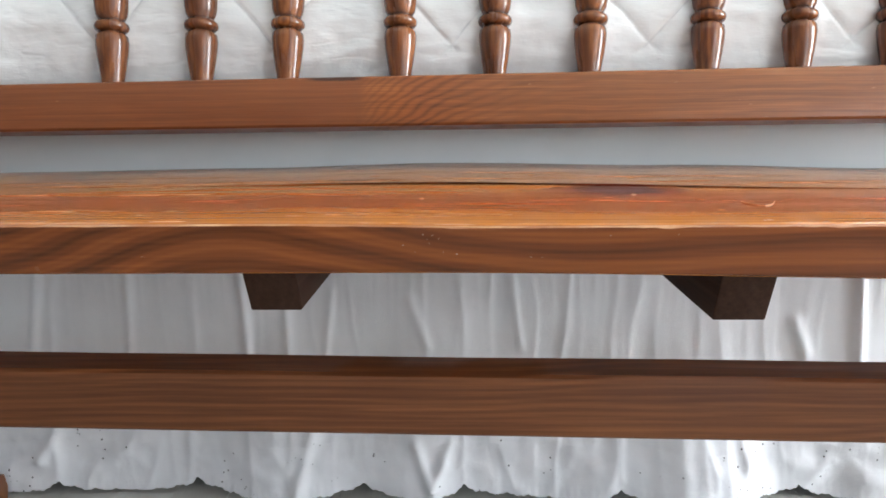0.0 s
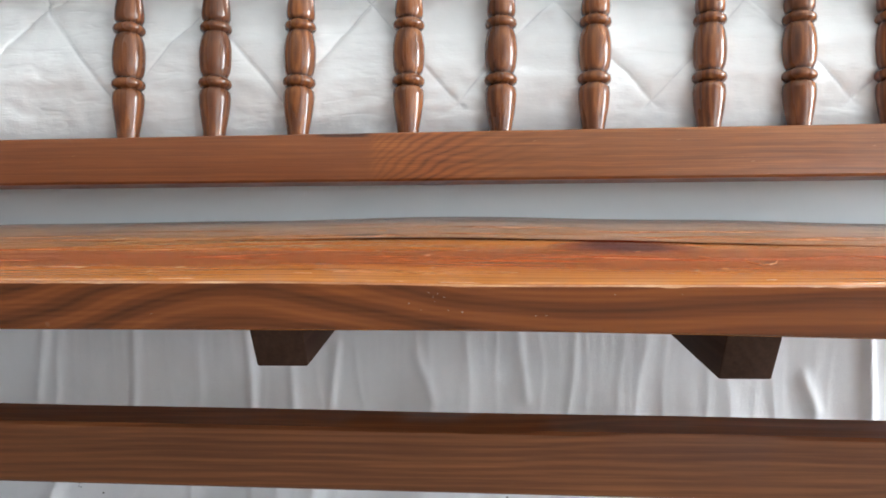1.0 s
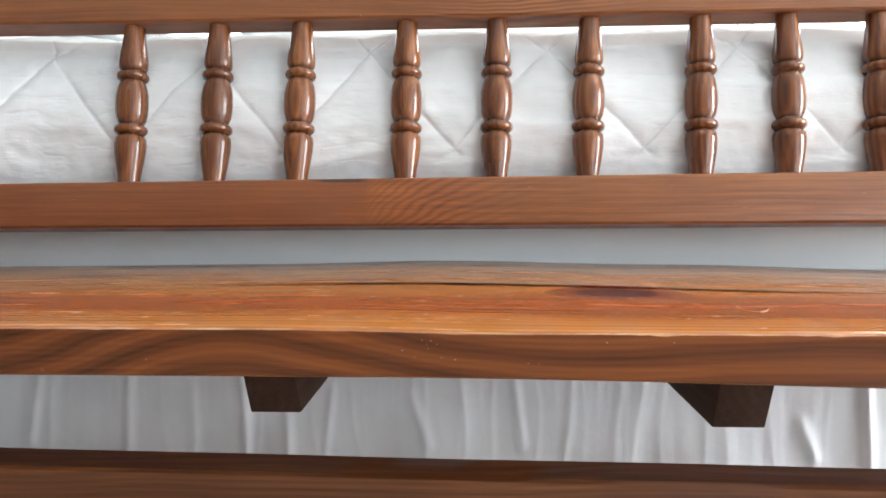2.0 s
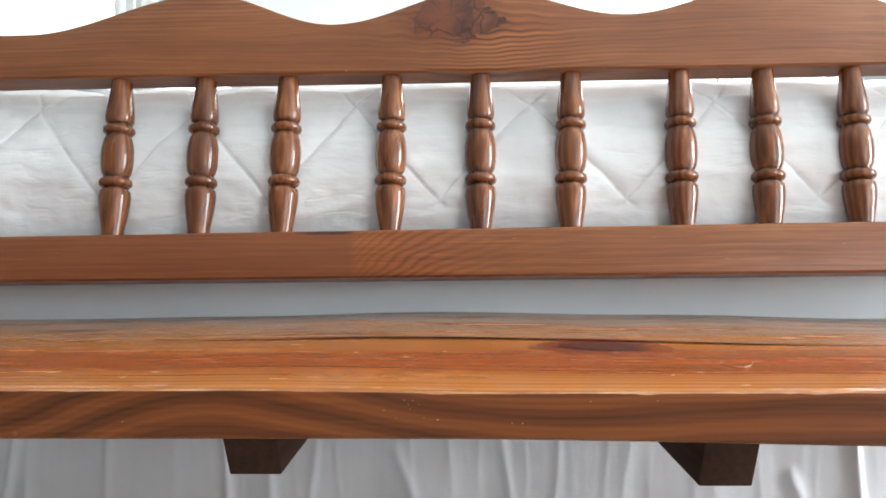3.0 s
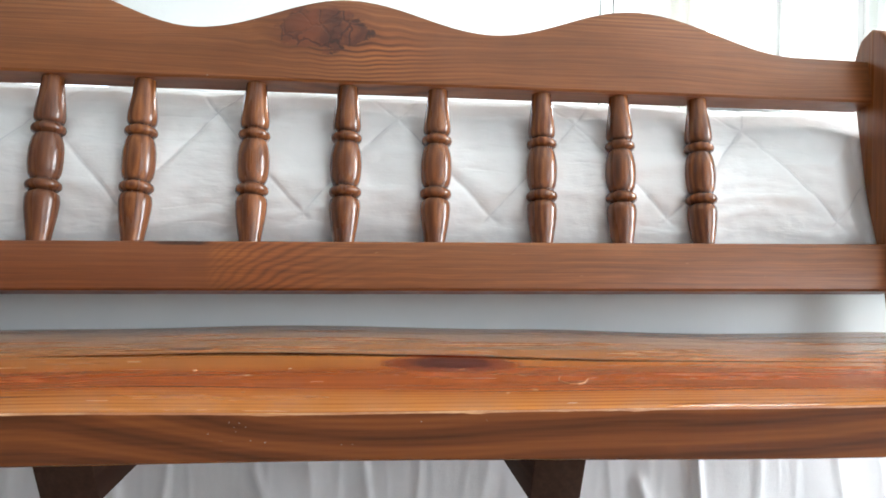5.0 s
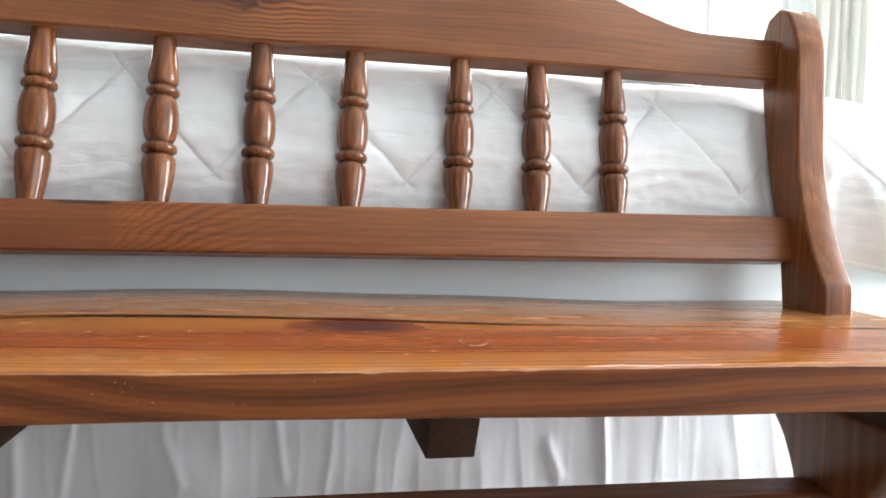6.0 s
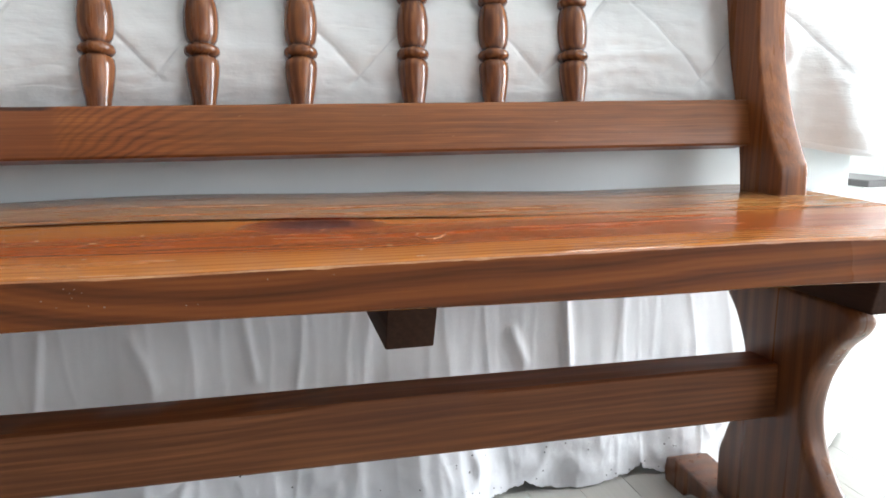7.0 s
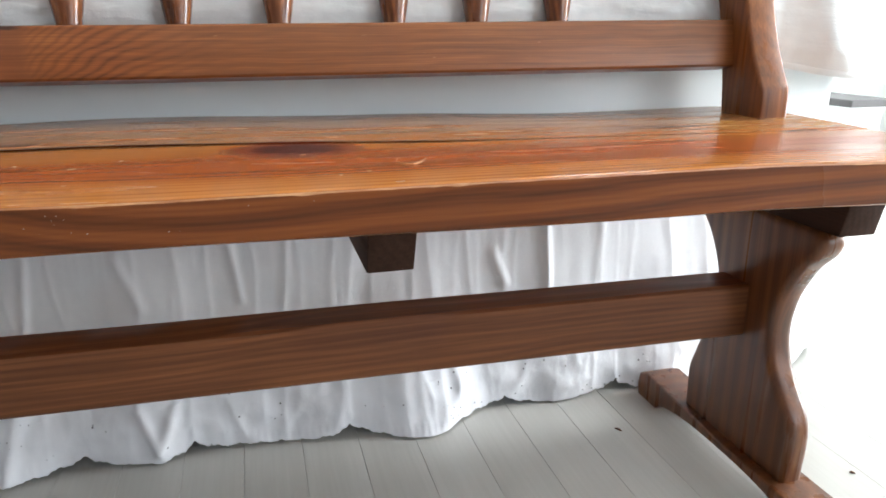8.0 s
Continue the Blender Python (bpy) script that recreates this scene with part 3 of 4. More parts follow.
def wall_with_openings(name, label, axis, at, thick, a0, a1, openings, material):
    """A wall across axis 'x' or 'y' at a place, from a0 to a1, with openings (a, b, low, high) right through it."""
    root = tagged(new(name), label, "wall", kind="structure")
    cuts = sorted(openings)
    pieces, edge = [], a0
    for a, b, low, high in cuts:
        pieces += [(edge, a, FLOOR, TOP), (a, b, FLOOR, low), (a, b, high, TOP)]
        edge = b
    pieces.append((edge, a1, FLOOR, TOP))
    bm = bmesh.new()
    for a, b, lo, hi in pieces:
        if b - a < 0.002 or hi - lo < 0.002:
            continue
        c = box(a, b, at, at + thick, lo, hi) if axis == "y" else box(at, at + thick, a, b, lo, hi)
        me = bpy.data.meshes.new("piece")
        c.to_mesh(me)
        c.free()
        bm.from_mesh(me)
        bpy.data.meshes.remove(me)
    bmesh.ops.remove_doubles(bm, verts=bm.verts[:], dist=0.0005)
    part("wall_face", bm, material, root)
    return root


W_LEFT, W_RIGHT, W_SIDE, W_FRONT = (-2.4, -0.8, 0.85, 2.25), (1.72, 2.62, 0.55, 2.25), (-0.14, 0.98, 0.06, 2.3), (1.90, 3.50, 0.45, 2.2)
wall_with_openings("wall_north", "white painted bedroom wall behind the bed with windows", "y", Y1, 0.2, X0, X1, [W_LEFT, W_RIGHT], white_wall)
wall_with_openings("wall_east", "white painted bedroom wall with a wide window", "x", X1, 0.2, Y0, Y1 + 0.2, [W_SIDE], white_wall)
# south and west walls are never in view; their grey holds back bounce
wall_with_openings("wall_south", "unseen bedroom wall facing the bench, grey to cut bounce light", "y", Y0 - 0.2, 0.2, X0, X1, [W_FRONT], low_bounce_wall)
wall_with_openings("wall_west", "unseen bedroom wall, grey to cut bounce light", "x", X0 - 0.2, 0.2, Y0, Y1 + 0.2, [], low_bounce_wall)
tagged(part("ceiling", box(X0, X1, Y0, Y1, TOP, TOP + 0.15), ceiling_paint), "plain white painted ceiling", "ceiling", kind="structure")


def window_unit(name, a, b, low, high, axis, at, panes):
    root = tagged(new(name), "white framed window, bright with daylight", "window", kind="structure")

    def bar(nm, p0, p1, z0, z1, depth=0.06):
        bm = box(p0, p1, at, at + depth, z0, z1, 0.004) if axis == "y" else box(at, at + depth, p0, p1, z0, z1, 0.004)
        return part(nm, bm, white_lacquer, root)

    bar("window_frame", a, a + 0.05, low, high)
    bar("window_frame", b - 0.05, b, low, high)
    bar("window_frame", a + 0.05, b - 0.05, low, low + 0.05)
    bar("window_frame", a + 0.05, b - 0.05, high - 0.05, high)
    for i in range(1, panes):
        x = a + (b - a) * i / panes
        bar("mullion", x - 0.03, x + 0.03, low + 0.05, high - 0.05)
    for i in range(panes):
        p0, p1 = a + (b - a) * i / panes + (0.05 if i == 0 else 0.03), a + (b - a) * (i + 1) / panes - (0.05 if i == panes - 1 else 0.03)
        bm = box(p0, p1, at + 0.026, at + 0.032, low + 0.05, high - 0.05) if axis == "y" else box(at + 0.026, at + 0.032, p0, p1, low + 0.05, high - 0.05)
        part("pane", bm, clear_glass, root, "clear glass pane").visible_shadow = False
    return root


window_unit("window_1", *W_LEFT, "y", Y1 + 0.06, 1)
window_unit("window_2", *W_RIGHT, "y", Y1 + 0.06, 2)
window_unit("window_3", *W_SIDE, "x", X1 + 0.06, 2)
# unseen opening, added to go with the front fill lamp
window_unit("added_front_window", *W_FRONT, "y", Y0 - 0.14, 2)
tagged(part("backdrop", sheet([[(-4.5, 4.2, -0.5), (5.2, 4.2, -0.5)], [(-4.5, 4.2, 4.0), (5.2, 4.2, 4.0)]]), day_white), "bright overexposed daylight outside the windows", "sky", kind="structure")
tagged(part("backdrop", sheet([[(5.2, 4.2, -0.5), (5.2, -3.5, -0.5)], [(5.2, 4.2, 4.0), (5.2, -3.5, 4.0)]]), day_white), "bright overexposed daylight outside the windows", "sky", kind="structure")
tagged(part("backdrop", sheet([[(-1.78, 4.15, 0.0), (-0.7, 4.15, 0.0)], [(-1.78, 4.15, 4.0), (-0.7, 4.15, 4.0)]]), day_blue), "pale blue sky outside the window", "sky", kind="structure")


def curtain(label, x0, x1, y, z0, z1, waves):
    rows = []
    for j in range(9):
        z = z1 + (z0 - z1) * j / 8
        rows.append([(x0 + (x1 - x0) * i / 60 + 0.01 * math.sin(3 * z + i), y + 0.028 * math.sin(i / 60 * waves * 6.283) + 0.008 * math.sin(i * 0.7 + z * 2), z) for i in range(61)])
    ob = thing("curtain", label, "curtain", "bedroom curtains")
    part("panel", sheet(rows, 0.002), curtain_cloth, ob, smooth=True)
    rod = bmesh.new()
    bmesh.ops.create_cone(rod, cap_ends=True, segments=12, radius1=0.012, radius2=0.012, depth=x1 - x0 + 0.1, matrix=pose((x0 + x1) / 2, y, z1 + 0.012, 0, 90, 0))
    part("rod", rod, white_lacquer, ob, smooth=True)


curtain("pale voile curtain hanging beside the window", -1.28, -1.10, 2.98, FLOOR + 0.004, 2.3, 4)
curtain("pale voile curtain drawn aside by the bright window", 1.50, 1.72, 2.98, FLOOR + 0.004, 2.3, 4)
curtain("pale checked curtain at the bright window", 2.56, 2.84, 2.98, FLOOR + 0.004, 2.3, 5)


def wardrobe():
    ob = thing("wardrobe", "tall white lacquered wardrobe with plain doors", "wardrobe")
    part("body", box(-0.665, 1.28, 2.72, 3.09, FLOOR, 2.3, 0.004), white_lacquer, ob)
    for a, b in ((-0.66, 1.098), (1.104, 1.150), (1.156, 1.275)):
        part("door", box(a, b, 2.695, 2.718, FLOOR + 0.08, 2.28, 0.003), white_lacquer, ob)


wardrobe()


def bedside_table():
    ob = thing("bedside_table", "low white bedside table with a grey top", "bedside table")
    part("top", box(2.125, 2.30, 1.95, 2.35, 0.306, 0.330, 0.004), grey_top, ob, "grey top")
    part("body", box(2.138, 2.287, 1.98, 2.32, FLOOR, 0.306, 0.004), white_lacquer, ob)


bedside_table()


# ---- the bench ----
CENTRE = 0.17
SX0, SX1 = -0.60, 0.935
bench = thing("bench", "varnished brown pine bench with a turned spindle back", "bench")


def back_point(x, h, v):
    """A point of the leaning back: h up its front face from the lower rail's middle, v behind that face."""
    return (x, 0.905 + h * math.sin(LEAN_BACK) + v * math.cos(LEAN_BACK), 0.53 + h * math.cos(LEAN_BACK) - v * math.sin(LEAN_BACK))


FRONT_TOP = [(-0.6, 0.449), (0.0, 0.449), (0.2, 0.4465), (0.6, 0.446), (0.94, 0.439)]
BACK_TOP = [(-0.6, 0.4435), (-0.385, 0.4475), (-0.114, 0.450), (0.126, 0.4543), (0.4, 0.4495), (0.67, 0.4430), (0.94, 0.4455)]


def seat_ring(x):
    """The seat's cross-section: worn front arris, a long drying crack, rounded back edge."""
    k = max(0.0, (x - (SX1 - 0.06)) / 0.06, ((SX0 + 0.06) - x) / 0.06)
    inset = 0.05 * (1 - math.sqrt(max(0.0, 1 - k * k)))
    yf, yb = 0.562 + inset, 0.985 - inset
    zf, zb = ease(FRONT_TOP, x), ease(BACK_TOP, x)
    wob = 0.0016 * noise.noise((x * 9, 0, 0)) + 0.001 * noise.noise((x * 40, 5, 0))
    chip = 0.0018 * max(0.0, noise.noise((x * 37, 9, 0)) - 0.2) + 0.0012 * max(0.0, noise.noise((x * 95, 4, 0)) - 0.1)
    low = ease([(-0.6, 0.4155), (0.1, 0.4150), (0.6, 0.408), (0.94, 0.401)], x)
    crack = 0.006 * max(0.0, min(1.0, (x + 0.10) / 0.14)) * line([(0.25, 0.8), (0.42, 0.4), (0.55, 0.1), (0.8, 0.05)], x) * max(0.3, 0.8 + 0.5 * noise.noise((x * 11, 2, 0)))
    yc = line([(-0.6, 0.78), (0.0, 0.772), (0.19, 0.773), (0.3, 0.766), (0.43, 0.748), (0.6, 0.745), (0.94, 0.75)], x) + 0.0012 * math.sin(x * 23)
    top = lambda y: zf + (zb - zf) * (y - 0.562) / 0.423 + 0.0006 * noise.noise((x * 6, y * 30, 1))
    return [(x, yf + 0.0015, low + 0.0015), (x, yf - wob * 0.3, low + 0.012), (x, yf + wob * 0.5, zf - 0.0012 - chip), (x, yf + 0.0016 + chip * 1.3, zf - 0.0002), (x, yf + 0.012 + chip, top(yf + 0.012)),
            (x, yf + 0.06, top(0.62)), (x, yf + 0.13, top(0.69)), (x, yc - 0.008, top(yc - 0.008)), (x, yc - 0.001, top(yc)), (x, yc + 0.006, top(yc) - 0.0003 - crack), (x, yc + 0.0003, top(yc) + 0.0001 + 0.3 * crack), (x, yc + 0.07, top(0.84)),
            (x, yb - 0.02, zb), (x, yb - 0.006, zb - 0.001), (x, yb, zb - 0.008), (x, yb, low + 0.006), (x, yb - 0.005, low), (x, yf + 0.004, low)]


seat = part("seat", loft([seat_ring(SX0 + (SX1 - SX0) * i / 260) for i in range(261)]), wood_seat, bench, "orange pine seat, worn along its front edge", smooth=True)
seat.data.materials.append(wood_edge)
for q, poly in enumerate(seat.data.polygons):
    if q < 260 * 18 and q % 18 == 2:
        poly.material_index = 1



def scratch(points):
    """A shallow pale scratch that lies in the seat's varnish."""
    rows = []
    for i, (x, y) in enumerate(points):
        zs = ease(FRONT_TOP, x) + (ease(BACK_TOP, x) - ease(FRONT_TOP, x)) * (y - 0.562) / 0.423 + 0.0005
        w = 0.0002 + 0.0005 * math.sin(math.pi * i / (len(points) - 1))
        rows.append([(x, y - w, zs - 0.001), (x, y - w * 0.5, zs), (x, y + w * 0.5, zs), (x, y + w, zs - 0.001)])
    part("scratch", loft(rows), pale_scratch, seat, "pale scratch in the varnish")


scratch([(0.372, 0.673), (0.367, 0.662), (0.366, 0.655), (0.369, 0.646)])
scratch([(0.367, 0.650), (0.371, 0.643), (0.377, 0.6415), (0.384, 0.647), (0.393, 0.664)])
# short chips in the varnish: place, length and slant
for cx, cy, long, slant in ((0.059, 0.837, 0.014, 0.1), (0.114, 0.829, 0.018, 0.05), (-0.193, 0.806, 0.020, 0.1), (0.014, 0.738, 0.016, 0.05), (0.074, 0.697, 0.004, 0.6), (0.118, 0.678, 0.006, 0.9), (0.149, 0.705, 0.004, 0.5),
                           (-0.078, 0.600, 0.004, 1.2), (-0.140, 0.619, 0.010, 0.4), (-0.063, 0.619, 0.008, 0.3), (0.125, 0.619, 0.004, 0.3), (0.221, 0.845, 0.006, -0.5), (0.319, 0.827, 0.012, 0.1), (0.328, 0.797, 0.026, -0.1),
                           (0.340, 0.676, 0.009, -1.0), (0.315, 0.613, 0.003, 0.5), (0.338, 0.623, 0.006, -0.2), (0.353, 0.579, 0.010, 0.1), (0.294, 0.704, 0.007, 0.8), (0.481, 0.661, 0.006, -0.3), (0.20, 0.812, 0.005, 0.0)):
    scratch([(cx + 0.7 * long * k, cy + 0.7 * long * slant * k) for k in (-0.5, -0.17, 0.17, 0.5)])


def speck(x, z, r, y=0.5618, on=seat):
    """A fleck of pale paint on an upright face, the seat's front if no other is named."""
    bm = bmesh.new()
    bmesh.ops.create_icosphere(bm, subdivisions=1, radius=1.0, matrix=Matrix.Translation((x, y, z)) @ Matrix.Diagonal((r * 0.6, 0.0007, r * 0.42, 1)))
    part("paint_fleck", bm, pale_fleck, on, "pale paint fleck", smooth=True)


for fx, fz, fr in ((0.126, 0.4415, 0.0009), (0.129, 0.4385, 0.0006), (0.132, 0.4410, 0.0008), (0.130, 0.4355, 0.0006), (0.136, 0.4385, 0.0007), (0.113, 0.4345, 0.0009), (0.121, 0.4300, 0.0005), (0.139, 0.4298, 0.0007),
                   (0.148, 0.4285, 0.0012), (0.196, 0.4262, 0.0008), (0.203, 0.4262, 0.0006), (0.29, 0.4405, 0.0006), (-0.06, 0.4275, 0.0006), (0.247, 0.4402, 0.0008)):
    speck(fx, fz, fr)


def rail_bm(x0, x1, low, high, thick, steps=90, soft=0.0025):
    rings = []
    for i in range(steps + 1):
        x = x0 + (x1 - x0) * i / steps
        a, b = low(x), high(x)
        w = 0.0006 * noise.noise((x * 8, b, 3))
        rings.append([back_point(x, h, v) for h, v in ((a, soft), (a + soft, w), (b - soft, w), (b - 0.001, soft * 0.3), (b, soft), (b, thick - soft), (b - soft, thick), (a + soft, thick), (a, thick - soft))])
    return loft(rings)


PX0, PX1 = 2 * CENTRE - 0.864, 0.864        # inner faces of the back posts
CREST = [(PX0, 0.800), (-0.37, 0.801), (-0.150, 0.850), (0.009, 0.808), (0.19, 0.851), (0.366, 0.815), (0.550, 0.855), (0.768, 0.804), (PX1, 0.803)]
part("lower_rail", rail_bm(PX0, PX1, lambda x: up(0.5012 + 0.004 * x), lambda x: up(0.5553 + 0.0085 * x), 0.036), wood_rail, bench, "lower back rail with curved grain", smooth=True)
crest_rail = part("crest_rail", rail_bm(PX0, PX1, lambda x: up(0.745 + 0.002 * x), lambda x: up(ease(CREST, x)), 0.038, 150), wood_crest, bench, "wavy crest rail with a dark knot", smooth=True)

speck(0.027, 0.7475, 0.0022, 0.9482, crest_rail)

PROFILE = [(0.0, 0.0118), (0.06, 0.0132), (0.14, 0.0159), (0.20, 0.0175), (0.245, 0.0181), (0.278, 0.0174), (0.290, 0.0150), (0.297, 0.0140), (0.303, 0.0158), (0.315, 0.0183), (0.330, 0.0191), (0.345, 0.0183), (0.357, 0.0156),
           (0.363, 0.0140), (0.372, 0.0146), (0.395, 0.0168), (0.43, 0.0181), (0.48, 0.0187), (0.535, 0.0184), (0.585, 0.0168), (0.615, 0.0148), (0.624, 0.0139), (0.630, 0.0152), (0.641, 0.0176), (0.655, 0.0184), (0.669, 0.0176),
           (0.681, 0.0150), (0.688, 0.0136), (0.697, 0.0150), (0.715, 0.0164), (0.74, 0.0167), (0.79, 0.0158), (0.87, 0.0137), (0.95, 0.0121), (1.0, 0.0116)]


def spindle():
    """One turned spindle about its own axis."""
    bm = bmesh.new()
    rows = []
    z_low, z_high = up(0.552), up(0.752)
    for s, r in PROFILE:
        h = z_low + (z_high - z_low) * s
        rows.append([bm.verts.new((r * math.cos(a * 6.2832 / 28), r * math.sin(a * 6.2832 / 28), h)) for a in range(28)])
    for a, b in zip(rows, rows[1:]):
        for i in range(28):
            bm.faces.new((a[i], a[(i + 1) % 28], b[(i + 1) % 28], b[i]))
    bm.faces.new(rows[0])
    bm.faces.new(rows[-1])
    return bm


SPINDLES = [(-0.354, -0.356), (-0.249, -0.252), (-0.147, -0.148), (-0.050, -0.048), (0.079, 0.080), (0.185, 0.187), (0.288, 0.294), (0.418, 0.424), (0.518, 0.524), (0.622, 0.628)]
first = None
for lo, hi in SPINDLES[1:]:
    if first is None:
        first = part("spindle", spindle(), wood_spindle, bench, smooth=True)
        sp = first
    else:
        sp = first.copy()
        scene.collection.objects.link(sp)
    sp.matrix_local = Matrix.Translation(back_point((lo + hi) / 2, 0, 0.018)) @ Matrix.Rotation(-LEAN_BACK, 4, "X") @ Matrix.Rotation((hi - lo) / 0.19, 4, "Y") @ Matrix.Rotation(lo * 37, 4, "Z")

# back posts: deep foot on the seat, swept up to a rounded top
front_edge = [(0.840, 0.430), (0.841, 0.474), (0.848, 0.490), (0.868, 0.528), (0.886, 0.575), (0.900, 0.630), (0.906, 0.70), (0.911, 0.775), (0.919, 0.806), (0.934, 0.833), (0.954, 0.843)]
back_edge = [(0.974, 0.834), (0.986, 0.806), (0.985, 0.765), (0.974, 0.70), (0.958, 0.62), (0.940, 0.56), (0.925, 0.50), (0.915, 0.430)]
post_outline = smooth_path(front_edge, 4) + smooth_path(back_edge, 4)
for x0, x1 in ((PX1, PX1 + 0.043), (PX0 - 0.043, PX0)):
    part("back_post", slab(post_outline, x0, x1, 0.0045), wood_post, bench, "curved back post with a rounded top", smooth=True)

# trestle legs with feet, caps and a stretcher
LEG_IN = 0.80
leg_front = [(0.668, 0.3585), (0.652, 0.354), (0.644, 0.342), (0.650, 0.326), (0.670, 0.304), (0.690, 0.265), (0.697, 0.225), (0.690, 0.190), (0.672, 0.160), (0.655, 0.138), (0.647, 0.112), (0.649, 0.052)]
leg_back = [(2 * 0.747 - y - 0.009 * (z < 0.15), z) for y, z in reversed(leg_front)]
leg_outline = smooth_path(leg_front, 4) + smooth_path(leg_back, 4)
foot_outline = [(0.562, FLOOR), (0.555, 0.040), (0.572, 0.055)] + [(0.747, 0.057), (0.84, 0.061)] + [(0.912, 0.066), (0.930, 0.058), (0.934, 0.040), (0.930, FLOOR)] + smooth_path([(0.885, FLOOR), (0.866, 0.034), (0.81, 0.043), (0.747, 0.045), (0.68, 0.043), (0.628, 0.034), (0.61, FLOOR)], 3)
cap_outline = [(0.610, 0.415), (0.622, 0.357), (0.872, 0.357), (0.884, 0.415)]
for side in (0, 1):
    a, b = (LEG_IN, LEG_IN + 0.033) if not side else (2 * CENTRE - LEG_IN - 0.033, 2 * CENTRE - LEG_IN)
    part("trestle_leg", slab(leg_outline, a, b, 0.009), wood_leg, bench, "waisted trestle leg cut from a thick board", smooth=True)
    part("foot", slab(foot_outline, a - 0.013, b + 0.010, 0.003), wood_leg, bench, smooth=True)
    cz = 0.004 if side else 0.0
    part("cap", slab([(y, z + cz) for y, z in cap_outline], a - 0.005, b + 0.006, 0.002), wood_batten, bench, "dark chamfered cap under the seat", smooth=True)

rings = []
for i in range(41):
    x = 2 * CENTRE - LEG_IN + (2 * LEG_IN - 2 * CENTRE) * i / 40
    t, b = 0.2752 - 0.012 * x, 0.2120 - 0.0145 * x
    w = 0.001 * noise.noise((x * 4, 1, 7))
    rings.append([(x, y, z) for y, z in ((0.743, b), (0.740 + w, b + 0.003), (0.740 + w, t - 0.003), (0.743, t + w), (0.787, t + w), (0.790, t - 0.003), (0.790, b + 0.003), (0.787, b))])
part("stretcher", loft(rings), wood_stretcher, bench, "long plain stretcher", smooth=True)

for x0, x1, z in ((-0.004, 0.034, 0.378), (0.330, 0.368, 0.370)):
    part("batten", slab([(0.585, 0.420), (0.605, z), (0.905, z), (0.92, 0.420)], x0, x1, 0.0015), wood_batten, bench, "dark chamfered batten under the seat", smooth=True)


# ---- the bed ----
bed = thing("bed", "wide bed base in smooth pale grey fabric", "bed")
BX0, BX1, BY = -0.76, 1.128, 0.998
part("base", box(BX0, BX1, BY, 2.69, 0.12, 0.53, 0.02), base_cloth, bed, "smooth pale blue-grey divan base", smooth=True)
part("mattress", box(BX0 + 0.01, BX1 - 0.01, BY + 0.06, 2.69, 0.532, 0.70, 0.05), base_cloth, bed, smooth=True)


def outline_point(s, off):
    """The bed's outline at s metres from the front's middle, off metres outside it, with rounded corners."""
    r = 0.10
    half = (BX1 - BX0) / 2
    mid = (BX0 + BX1) / 2
    sign = 1 if s >= 0 else -1
    a = abs(s)
    if a <= half - r:
        return (mid + s, BY - off)
    a -= half - r
    arc = r * math.pi / 2
    if a <= arc:
        t = a / r
        return (mid + sign * (half - r + (r + off) * math.sin(t)), BY + r - (r + off) * math.cos(t))
    return (mid + sign * (half + off), BY + r + a - arc)


PERIOD, PHASE_X, PHASE_Z, TALL = 0.2275, 0.135, 0.590, 0.240
QPROF = [(0.0, 0.012, 0.505), (0.10, 0.024, 0.530), (0.24, 0.034, 0.575), (0.38, 0.034, 0.62), (0.52, 0.022, 0.665), (0.66, -0.002, 0.705), (0.78, -0.035, 0.733), (0.88, -0.08, 0.748), (1.0, -0.42, 0.762)]


POST_BACK = [(z, y) for y, z in reversed(back_edge)]


